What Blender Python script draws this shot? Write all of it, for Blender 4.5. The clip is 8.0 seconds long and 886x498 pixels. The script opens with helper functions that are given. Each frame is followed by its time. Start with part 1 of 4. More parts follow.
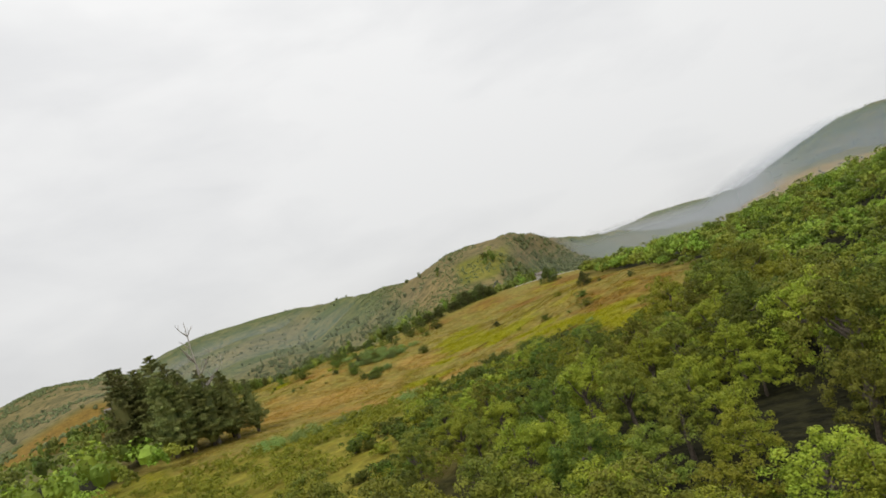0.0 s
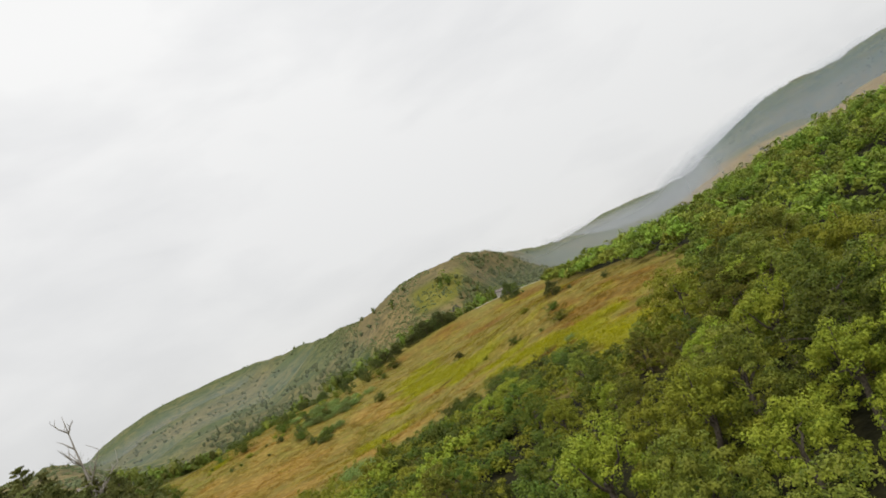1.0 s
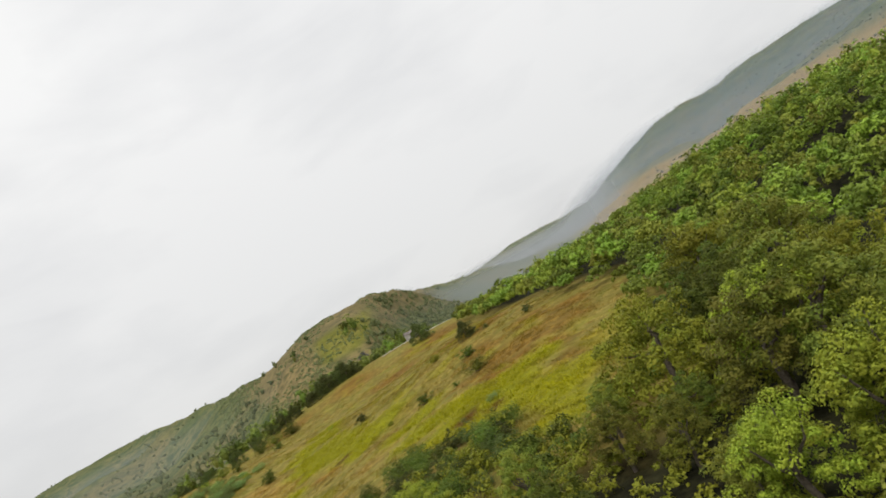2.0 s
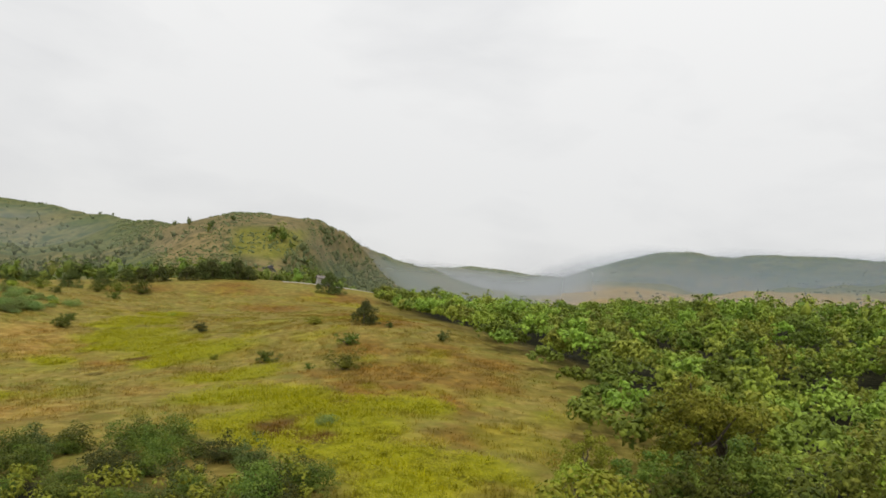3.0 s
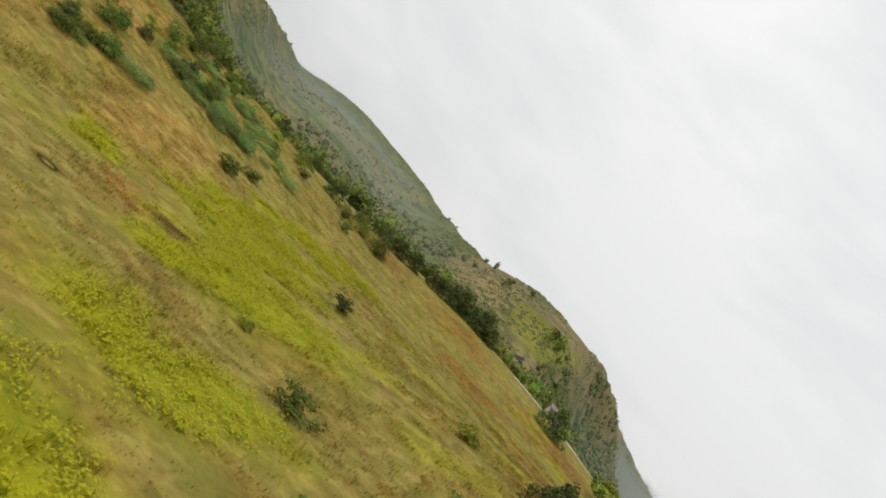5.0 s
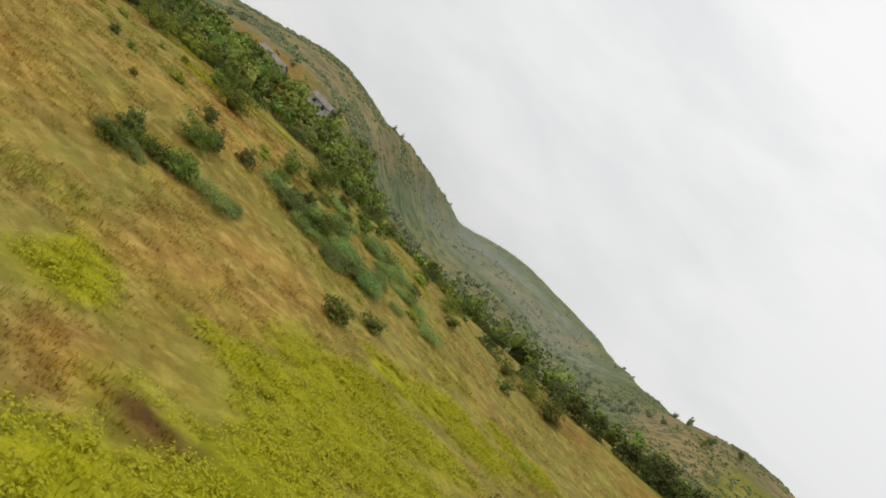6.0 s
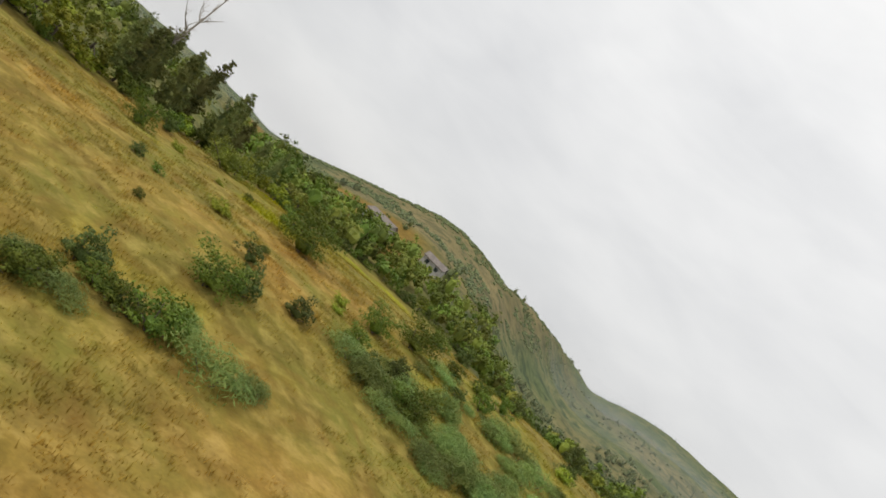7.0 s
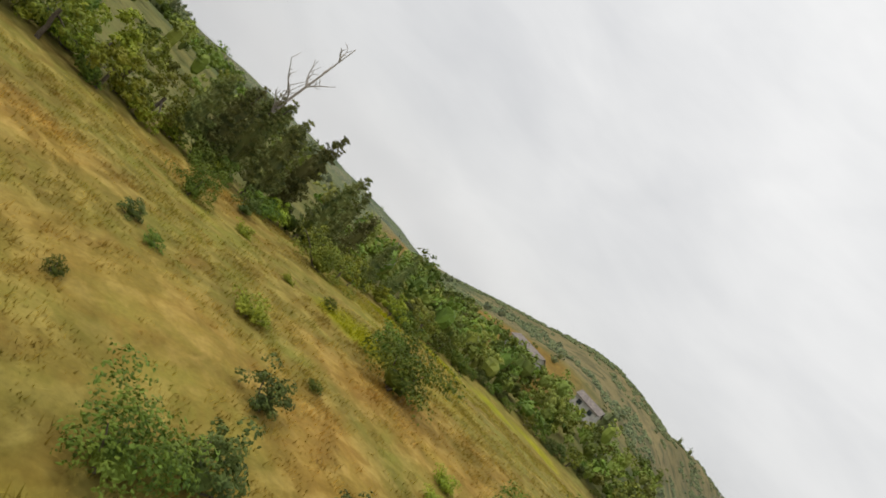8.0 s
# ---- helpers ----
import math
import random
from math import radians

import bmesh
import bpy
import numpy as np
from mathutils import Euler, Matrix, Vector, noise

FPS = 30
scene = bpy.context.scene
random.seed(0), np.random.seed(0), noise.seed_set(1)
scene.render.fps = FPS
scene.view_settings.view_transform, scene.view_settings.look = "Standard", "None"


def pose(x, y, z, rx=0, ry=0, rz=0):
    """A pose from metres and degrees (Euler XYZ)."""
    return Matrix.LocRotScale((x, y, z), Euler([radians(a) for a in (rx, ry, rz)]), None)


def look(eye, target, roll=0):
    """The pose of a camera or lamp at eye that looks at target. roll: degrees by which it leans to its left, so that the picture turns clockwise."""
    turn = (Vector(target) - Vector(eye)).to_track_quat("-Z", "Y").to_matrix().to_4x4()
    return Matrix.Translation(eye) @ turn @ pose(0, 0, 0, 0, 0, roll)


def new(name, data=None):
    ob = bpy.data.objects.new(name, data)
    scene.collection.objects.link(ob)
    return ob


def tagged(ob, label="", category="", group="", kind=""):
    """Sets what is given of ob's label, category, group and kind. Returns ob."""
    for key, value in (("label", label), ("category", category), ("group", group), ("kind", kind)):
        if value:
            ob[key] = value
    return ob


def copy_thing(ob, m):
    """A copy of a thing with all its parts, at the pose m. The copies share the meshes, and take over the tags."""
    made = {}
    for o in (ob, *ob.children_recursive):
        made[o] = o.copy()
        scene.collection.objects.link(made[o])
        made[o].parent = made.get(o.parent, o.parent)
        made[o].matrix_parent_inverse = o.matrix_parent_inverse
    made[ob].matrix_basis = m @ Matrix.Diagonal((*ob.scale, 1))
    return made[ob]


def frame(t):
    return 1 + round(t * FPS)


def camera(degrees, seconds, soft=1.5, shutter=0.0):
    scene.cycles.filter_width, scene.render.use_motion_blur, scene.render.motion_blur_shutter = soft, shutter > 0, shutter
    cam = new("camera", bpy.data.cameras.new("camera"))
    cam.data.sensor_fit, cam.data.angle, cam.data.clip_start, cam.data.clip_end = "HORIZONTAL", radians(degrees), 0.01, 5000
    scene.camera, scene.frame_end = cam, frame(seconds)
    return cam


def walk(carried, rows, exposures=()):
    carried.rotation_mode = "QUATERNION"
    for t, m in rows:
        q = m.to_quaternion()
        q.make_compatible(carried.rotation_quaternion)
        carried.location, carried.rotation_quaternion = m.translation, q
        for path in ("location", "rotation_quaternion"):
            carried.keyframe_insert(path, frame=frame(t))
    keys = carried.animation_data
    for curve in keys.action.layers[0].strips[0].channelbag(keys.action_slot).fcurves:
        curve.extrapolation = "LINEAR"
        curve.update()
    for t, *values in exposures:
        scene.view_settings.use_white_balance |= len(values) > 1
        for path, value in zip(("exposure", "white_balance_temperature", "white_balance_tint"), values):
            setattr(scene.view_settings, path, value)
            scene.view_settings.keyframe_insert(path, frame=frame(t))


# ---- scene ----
cam = camera(64.0, 8.0, soft=1.75)
PATH = [
    (0, (14.59, -42.81, 15.83), (13.619, -32.891, 16.624), -17.10),
    (0.5, (14.57, -30.96, 15.83), (13.788, -21.029, 16.766), -22.57),
    (1, (14.98, -19.41, 15.78), (14.731, -9.456, 16.721), -25.54),
    (1.5, (15.94, -8.03, 16.02), (16.355, 1.923, 16.915), -29.64),
    (2, (17.64, 3.11, 16.19), (18.758, 13.007, 17.028), -30.22),
    (2.2, (18.43, 7.48, 16.25), (19.803, 17.360, 16.901), -24.16),
    (3.3, (22.92, 31.51, 16.37), (24.269, 41.396, 17.001), 16.46),
    (3.5, (23.75, 36.20, 16.44), (24.959, 46.122, 16.863), 24.00),
    (4, (25.14, 48.77, 16.20), (25.212, 58.767, 16.454), 39.45),
    (4.5, (25.29, 60.88, 16.03), (23.991, 70.788, 16.352), 44.88),
    (4.7, (24.95, 65.59, 15.93), (22.987, 75.386, 16.279), 47.04),
    (5.8, (17.75, 88.71, 15.89), (12.560, 97.258, 15.775), 52.33),
    (6, (15.34, 92.59, 15.83), (9.608, 100.786, 15.774), 47.76),
    (6.5, (8.60, 101.40, 15.27), (1.646, 108.574, 15.680), 43.14),
    (7, (1.10, 109.22, 15.24), (-6.727, 115.437, 15.573), 45.16),
    (7.5, (-7.30, 115.87, 15.32), (-15.848, 121.063, 15.402), 45.55),
    (8, (-16.33, 121.14, 15.35), (-25.554, 124.996, 15.423), 47.91),
]
walk(cam, [(t, look(eye, target, roll)) for t, eye, target, roll in PATH])

# ---- world, sky and sun: high overcast with a soft sun behind it ----
SUN_UP, SUN_ROUND = 58.0, 200.0
world = bpy.data.worlds.new("overcast_sky")
scene.world = world
world.use_nodes = True
wn, wl = world.node_tree.nodes, world.node_tree.links
wn.clear()
w_out, w_bg = wn.new("ShaderNodeOutputWorld"), wn.new("ShaderNodeBackground")
w_sky = wn.new("ShaderNodeTexSky")
w_sky.sky_type, w_sky.sun_disc = "NISHITA", False
w_sky.sun_elevation, w_sky.sun_rotation = radians(SUN_UP), radians(SUN_ROUND)
w_dim = wn.new("ShaderNodeMix")
w_dim.data_type, w_dim.blend_type = "RGBA", "MULTIPLY"
w_dim.inputs["Factor"].default_value = 1.0
w_dim.inputs["B"].default_value = (0.1, 0.1, 0.1, 1)
w_tc, w_map = wn.new("ShaderNodeTexCoord"), wn.new("ShaderNodeMapping")
w_map.inputs["Scale"].default_value = (1.0, 1.0, 2.6)
w_n1, w_n2 = wn.new("ShaderNodeTexNoise"), wn.new("ShaderNodeTexNoise")
w_n1.inputs["Scale"].default_value, w_n1.inputs["Detail"].default_value, w_n1.inputs["Roughness"].default_value = 1.5, 6.0, 0.5
w_n2.inputs["Scale"].default_value, w_n2.inputs["Detail"].default_value, w_n2.inputs["Distortion"].default_value = 5.0, 6.0, 0.6
w_add = wn.new("ShaderNodeMath")
w_add.operation = "MULTIPLY_ADD"
w_add.inputs[1].default_value = 0.28
w_ramp = wn.new("ShaderNodeValToRGB")
w_ramp.color_ramp.elements[0].position, w_ramp.color_ramp.elements[0].color = 0.45, (0.735, 0.74, 0.75, 1)
w_ramp.color_ramp.elements[1].position, w_ramp.color_ramp.elements[1].color = 0.75, (0.93, 0.928, 0.92, 1)
w_mix = wn.new("ShaderNodeMix")
w_mix.data_type = "RGBA"
w_mix.inputs["Factor"].default_value = 0.95
wl.new(w_tc.outputs["Generated"], w_map.inputs["Vector"])
wl.new(w_map.outputs["Vector"], w_n1.inputs["Vector"])
wl.new(w_map.outputs["Vector"], w_n2.inputs["Vector"])
wl.new(w_n2.outputs["Fac"], w_add.inputs[0])
wl.new(w_n1.outputs["Fac"], w_add.inputs[2])
wl.new(w_add.outputs[0], w_ramp.inputs["Fac"])
wl.new(w_sky.outputs["Color"], w_dim.inputs["A"])
wl.new(w_dim.outputs["Result"], w_mix.inputs["A"])
wl.new(w_ramp.outputs["Color"], w_mix.inputs["B"])
w_sep, w_up, w_lift = wn.new("ShaderNodeSeparateXYZ"), wn.new("ShaderNodeMapRange"), wn.new("ShaderNodeMix")
w_up.inputs["From Min"].default_value, w_up.inputs["From Max"].default_value = 0.0, 0.5
w_up.inputs["To Min"].default_value, w_up.inputs["To Max"].default_value = 0.83, 1.05
w_lift.data_type, w_lift.blend_type = "RGBA", "MULTIPLY"
w_lift.inputs["Factor"].default_value = 1.0
wl.new(w_tc.outputs["Generated"], w_sep.inputs["Vector"])
wl.new(w_sep.outputs["Z"], w_up.inputs["Value"])
wl.new(w_mix.outputs["Result"], w_lift.inputs["A"])
wl.new(w_up.outputs["Result"], w_lift.inputs["B"])
wl.new(w_lift.outputs["Result"], w_bg.inputs["Color"])
w_bg.inputs["Strength"].default_value = 1.0
wl.new(w_bg.outputs["Background"], w_out.inputs["Surface"])

sun_data = bpy.data.lights.new("sun", "SUN")
sun_data.energy, sun_data.angle, sun_data.color = 1.5, radians(14), (1.0, 0.96, 0.9)
sun = new("sun", sun_data)
sun_dir = Vector((math.sin(radians(SUN_ROUND)) * math.cos(radians(SUN_UP)), math.cos(radians(SUN_ROUND)) * math.cos(radians(SUN_UP)), math.sin(radians(SUN_UP))))
sun.matrix_world = look(sun_dir * 300 + Vector((0, 100, 0)), (0, 100, 0))

# ---- small tools ----
rng = np.random.default_rng(7)


def lattice(ix, iy, seed):
    n = (ix.astype(np.int64) * 374761393 + iy.astype(np.int64) * 668265263 + seed * 974634777) & 0xFFFFFFFF
    n = ((n ^ (n >> 13)) * 1274126177) & 0xFFFFFFFF
    return ((n ^ (n >> 16)) & 0xFFFF) / 65535.0


def value_noise(x, y, size, seed=0):
    """Smooth noise from 0 to 1 with features about size metres wide."""
    u, v = np.asarray(x, float) / size, np.asarray(y, float) / size
    iu, iv = np.floor(u), np.floor(v)
    fu, fv = u - iu, v - iv
    fu, fv = fu * fu * (3 - 2 * fu), fv * fv * (3 - 2 * fv)
    a, b = lattice(iu, iv, seed), lattice(iu + 1, iv, seed)
    c, e = lattice(iu, iv + 1, seed), lattice(iu + 1, iv + 1, seed)
    return (a * (1 - fu) + b * fu) * (1 - fv) + (c * (1 - fu) + e * fu) * fv


def rough(x, y, size, seed=0, octaves=4):
    """Layered noise around 0, from about -1 to 1."""
    total, weight = 0.0, 1.0
    for k in range(octaves):
        total = total + weight * (2 * value_noise(x, y, size / 2**k, seed + k) - 1)
        weight *= 0.5
    return total / 1.6


def ease(a, b, x):
    s = np.clip((np.asarray(x, float) - a) / (b - a), 0, 1)
    return s * s * (3 - 2 * s)


def mesh_of(name, verts, faces, material, smooth=False, colours=None):
    """A mesh from arrays; faces all have the same number of corners."""
    verts, faces = np.asarray(verts, np.float32), np.asarray(faces, np.int32)
    me = bpy.data.meshes.new(name)
    count, corners = faces.shape
    me.vertices.add(len(verts))
    me.vertices.foreach_set("co", verts.ravel())
    me.loops.add(count * corners)
    me.loops.foreach_set("vertex_index", faces.ravel())
    me.polygons.add(count)
    me.polygons.foreach_set("loop_start", np.arange(0, count * corners, corners, dtype=np.int32))
    me.polygons.foreach_set("use_smooth", np.full(count, smooth))
    for key, values in (colours or {}).items():
        layer = me.attributes.new(key, "FLOAT_COLOR", "POINT")
        layer.data.foreach_set("color", np.asarray(values, np.float32).ravel())
    me.materials.append(material)
    me.update()
    me.validate()
    return me


def part(name, me, parent, label=""):
    ob = new(name, me)
    ob.parent = parent
    if label:
        ob["label"] = label
    return ob


# ---- materials ----
def material(name):
    m = bpy.data.materials.new(name)
    m.use_nodes = True
    nodes, links = m.node_tree.nodes, m.node_tree.links
    return m, nodes, links, nodes["Principled BSDF"]


def mixed(nodes, links, fac, a, b, kind="MIX"):
    """A colour mix; fac, a and b are values or sockets."""
    n = nodes.new("ShaderNodeMix")
    n.data_type, n.blend_type = "RGBA", kind
    for key, v in (("Factor", fac), ("A", a), ("B", b)):
        if hasattr(v, "is_output"):
            links.new(v, n.inputs[key])
        else:
            n.inputs[key].default_value = (*v, 1) if isinstance(v, tuple) else v
    return n.outputs["Result"]


def noise_of(nodes, links, scale, detail=4.0, low=0.35, high=0.65, vector=None, warp=0.0):
    t = nodes.new("ShaderNodeTexNoise")
    t.inputs["Scale"].default_value, t.inputs["Detail"].default_value, t.inputs["Distortion"].default_value = scale, detail, warp
    if vector is None:
        vector = nodes.new("ShaderNodeTexCoord").outputs["Object"]
    links.new(vector, t.inputs["Vector"])
    r = nodes.new("ShaderNodeMapRange")
    r.inputs["From Min"].default_value, r.inputs["From Max"].default_value = low, high
    links.new(t.outputs["Fac"], r.inputs["Value"])
    return r.outputs["Result"]


def cover_colour(nodes, links, seed_shift=0.0):
    """The colour of the ground cover from the cover and zone attributes, with grain at several scales."""
    cover, zone = nodes.new("ShaderNodeAttribute"), nodes.new("ShaderNodeAttribute")
    cover.attribute_name, zone.attribute_name = "cover", "zone"
    c, z = nodes.new("ShaderNodeSeparateColor"), nodes.new("ShaderNodeSeparateColor")
    links.new(cover.outputs["Color"], c.inputs["Color"])
    links.new(zone.outputs["Color"], z.inputs["Color"])
    tuft = noise_of(nodes, links, 0.9, 6.0, 0.36, 0.66, warp=0.6)
    fine = noise_of(nodes, links, 5.0, 5.0, 0.3, 0.7)
    wide = noise_of(nodes, links, 0.13, 4.0, 0.36, 0.64, warp=0.8)
    olive = mixed(nodes, links, tuft, (0.16, 0.127, 0.025), (0.26, 0.199, 0.05))
    olive = mixed(nodes, links, wide, olive, (0.19, 0.18, 0.034))
    tan = mixed(nodes, links, tuft, (0.215, 0.131, 0.026), (0.345, 0.216, 0.049))
    tan = mixed(nodes, links, wide, tan, (0.27, 0.19, 0.042))
    mustard = mixed(nodes, links, tuft, (0.195, 0.195, 0.005), (0.34, 0.33, 0.005))
    mustard = mixed(nodes, links, wide, mustard, (0.245, 0.25, 0.012))
    rust = mixed(nodes, links, tuft, (0.14, 0.075, 0.015), (0.245, 0.135, 0.024))
    # forest floor: thicket shade put into a near-black colour, which also darkens dirt spots
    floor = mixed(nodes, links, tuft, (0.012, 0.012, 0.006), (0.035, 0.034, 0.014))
    broad = noise_of(nodes, links, 0.022, 7.0, 0.38, 0.62, warp=1.2)
    speck = noise_of(nodes, links, 0.10, 6.0, 0.50, 0.62, warp=0.4)
    scrub = mixed(nodes, links, broad, (0.105, 0.13, 0.045), (0.175, 0.168, 0.062))
    scrub = mixed(nodes, links, speck, scrub, (0.06, 0.085, 0.03))
    dots = noise_of(nodes, links, 0.28, 3.0, 0.54, 0.60, warp=0.3)
    hill = mixed(nodes, links, broad, (0.175, 0.142, 0.06), (0.25, 0.19, 0.084))
    hill = mixed(nodes, links, speck, hill, (0.155, 0.128, 0.056))
    hill = mixed(nodes, links, dots, hill, (0.11, 0.10, 0.042))
    scrub = mixed(nodes, links, dots, scrub, (0.055, 0.078, 0.03))
    warm = noise_of(nodes, links, 0.5, 6.0, 0.44, 0.74, warp=0.6)
    pale = noise_of(nodes, links, 0.9, 7.0, 0.48, 0.72, warp=0.4)
    tan = mixed(nodes, links, warm, tan, (0.24, 0.14, 0.032))
    tan = mixed(nodes, links, pale, tan, (0.39, 0.265, 0.075))
    olive = mixed(nodes, links, warm, olive, (0.20, 0.135, 0.03))
    olive = mixed(nodes, links, pale, olive, (0.29, 0.235, 0.06))
    col = mixed(nodes, links, c.outputs["Green"], olive, tan)
    col = mixed(nodes, links, c.outputs["Blue"], col, rust)
    col = mixed(nodes, links, c.outputs["Red"], col, mustard)
    worn = noise_of(nodes, links, 0.33, 5.0, 0.40, 0.66, warp=1.0)
    col = mixed(nodes, links, 0.55, col, mixed(nodes, links, worn, (1.2, 1.18, 1.15), (0.66, 0.66, 0.62)), "MULTIPLY")
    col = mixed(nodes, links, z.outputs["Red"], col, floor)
    col = mixed(nodes, links, z.outputs["Green"], col, scrub)
    col = mixed(nodes, links, z.outputs["Blue"], col, hill)
    return mixed(nodes, links, 0.3, col, mixed(nodes, links, fine, (0.62, 0.6, 0.58), (1.3, 1.3, 1.25)), "MULTIPLY")


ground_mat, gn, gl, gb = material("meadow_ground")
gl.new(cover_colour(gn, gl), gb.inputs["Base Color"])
gb.inputs["Roughness"].default_value = 0.95
gb.inputs["Specular IOR Level"].default_value = 0.1
g_bump = gn.new("ShaderNodeBump")
g_bump.inputs["Strength"].default_value, g_bump.inputs["Distance"].default_value = 0.35, 0.3
gl.new(noise_of(gn, gl, 1.6, 8.0, 0.2, 0.8, warp=0.5), g_bump.inputs["Height"])
gl.new(g_bump.outputs["Normal"], gb.inputs["Normal"])

sward_mat, sn, sl, sb = material("meadow_sward")
s_geo = sn.new("ShaderNodeNewGeometry")
sl.new(mixed(sn, sl, 1.0, cover_colour(sn, sl), mixed(sn, sl, s_geo.outputs["Random Per Island"], (1.0, 1.0, 0.96), (1.9, 1.85, 1.7)), "MULTIPLY"), sb.inputs["Base Color"])
sb.inputs["Roughness"].default_value = 0.9
sb.inputs["Specular IOR Level"].default_value = 0.1
s_thin, s_both = sn.new("ShaderNodeBsdfTranslucent"), sn.new("ShaderNodeMixShader")
sl.new(sb.inputs["Base Color"].links[0].from_socket, s_thin.inputs["Color"])
sl.new(sb.outputs["BSDF"], s_both.inputs[1])
sl.new(s_thin.outputs["BSDF"], s_both.inputs[2])
sl.new(s_both.outputs["Shader"], sn["Material Output"].inputs["Surface"])


def leaf_material(name, dark, light, other, glow=0.25):
    """Leaves: a colour of their own each, drift from clump to clump and from plant to plant, and light through the blade."""
    m, nodes, links, bsdf = material(name)
    geo, info = nodes.new("ShaderNodeNewGeometry"), nodes.new("ShaderNodeObjectInfo")
    col = mixed(nodes, links, geo.outputs["Random Per Island"], dark, light)
    clump = noise_of(nodes, links, 0.55 if name == "woodland_leaves" else 0.8, 4.0, 0.4, 0.6)
    col = mixed(nodes, links, clump, col, mixed(nodes, links, 0.6, col, other))
    plant = nodes.new("ShaderNodeHueSaturation")
    for key, low, high in (("Hue", 0.47, 0.515), ("Value", 0.62, 1.38)):
        r = nodes.new("ShaderNodeMapRange")
        r.inputs["To Min"].default_value, r.inputs["To Max"].default_value = low, high
        links.new(info.outputs["Random"], r.inputs["Value"])
        links.new(r.outputs["Result"], plant.inputs[key])
    if name == "woodland_leaves":
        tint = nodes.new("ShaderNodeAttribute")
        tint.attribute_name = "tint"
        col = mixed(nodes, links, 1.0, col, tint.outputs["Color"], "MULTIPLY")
    links.new(col, plant.inputs["Color"])
    links.new(plant.outputs["Color"], bsdf.inputs["Base Color"])
    bsdf.inputs["Roughness"].default_value = 0.6
    bsdf.inputs["Specular IOR Level"].default_value = 0.14
    thin, both = nodes.new("ShaderNodeBsdfTranslucent"), nodes.new("ShaderNodeMixShader")
    links.new(plant.outputs["Color"], thin.inputs["Color"])
    both.inputs["Fac"].default_value = glow
    links.new(bsdf.outputs["BSDF"], both.inputs[1])
    links.new(thin.outputs["BSDF"], both.inputs[2])
    links.new(both.outputs["Shader"], nodes["Material Output"].inputs["Surface"])
    return m


def bark_material(name, dark, light):
    m, nodes, links, bsdf = material(name)
    links.new(mixed(nodes, links, noise_of(nodes, links, 6.0, 6.0, 0.3, 0.7, warp=1.0), dark, light), bsdf.inputs["Base Color"])
    bsdf.inputs["Roughness"].default_value = 0.9
    b = nodes.new("ShaderNodeBump")
    b.inputs["Strength"].default_value, b.inputs["Distance"].default_value = 0.7, 0.03
    links.new(noise_of(nodes, links, 14.0, 6.0, 0.2, 0.8), b.inputs["Height"])
    links.new(b.outputs["Normal"], bsdf.inputs["Normal"])
    return m


leaf_green = leaf_material("green_leaves", (0.11, 0.155, 0.014), (0.295, 0.36, 0.036), (0.34, 0.36, 0.036), 0.15)
leaf_olive = leaf_material("olive_leaves", (0.075, 0.105, 0.016), (0.20, 0.245, 0.034), (0.25, 0.255, 0.036), 0.15)
leaf_dark = leaf_material("dark_oak_leaves", (0.04, 0.058, 0.015), (0.095, 0.125, 0.03), (0.13, 0.15, 0.034), 0.15)
leaf_shrub = leaf_material("shrub_leaves", (0.05, 0.085, 0.013), (0.125, 0.185, 0.026), (0.165, 0.195, 0.026), 0.15)
leaf_teal = leaf_material("grey_green_fronds", (0.125, 0.20, 0.058), (0.26, 0.36, 0.105), (0.26, 0.32, 0.08), 0.4)
leaf_needle = leaf_material("needle_foliage", (0.07, 0.095, 0.034), (0.25, 0.30, 0.09), (0.28, 0.285, 0.09), 0.25)
leaf_woods = leaf_material("woodland_leaves", (0.095, 0.13, 0.018), (0.25, 0.305, 0.042), (0.17, 0.205, 0.032), 0.15)
leaf_far = leaf_material("distant_leaves", (0.075, 0.105, 0.045), (0.18, 0.22, 0.09), (0.21, 0.22, 0.085), 0.1)
leaf_mustard = leaf_material("flowering_mustard", (0.262, 0.258, 0.006), (0.34, 0.33, 0.006), (0.29, 0.28, 0.012), 0.08)
leaf_lilac = leaf_material("lilac_blossom", (0.10, 0.10, 0.13), (0.24, 0.21, 0.32), (0.12, 0.15, 0.08), 0.2)
leaf_weed = leaf_material("brown_weeds", (0.13, 0.085, 0.03), (0.26, 0.175, 0.06), (0.20, 0.15, 0.04), 0.05)
bark = bark_material("grey_brown_bark", (0.06, 0.045, 0.03), (0.17, 0.14, 0.105))
bark_pale = bark_material("bleached_wood", (0.24, 0.21, 0.18), (0.46, 0.42, 0.37))

# ---- the lie of the land ----
# rises and dips of the near ground: a grid of broad swells, then single ones (x, y, spread, spread, metres up)
GRID = [(-0.13, -1.72, -0.78, 0.64, -1.37, -1.16, 0.43, -0.73),
        (-0.39, -3.24, -0.54, 0.51, -0.75, 3.42, 1.84, 0.39),
        (-1.29, -1.73, -0.83, -3.28, -2.68, -0.59, -2.5, 4.66),
        (-1.66, -0.76, 0.64, 1.36, 3.46, 2.52, 0.93, 3.6),
        (-0.95, -2.51, -2.55, -0.81, -0.55, -0.79, 0.12, 0.69)]
SWELLS = [(-85 + (0, 40, 77, 110, 145)[i], (-45, 0, 45, 85, 115, 145, 175, 210)[j], 27, 27, up) for i, column in enumerate(GRID) for j, up in enumerate(column)]
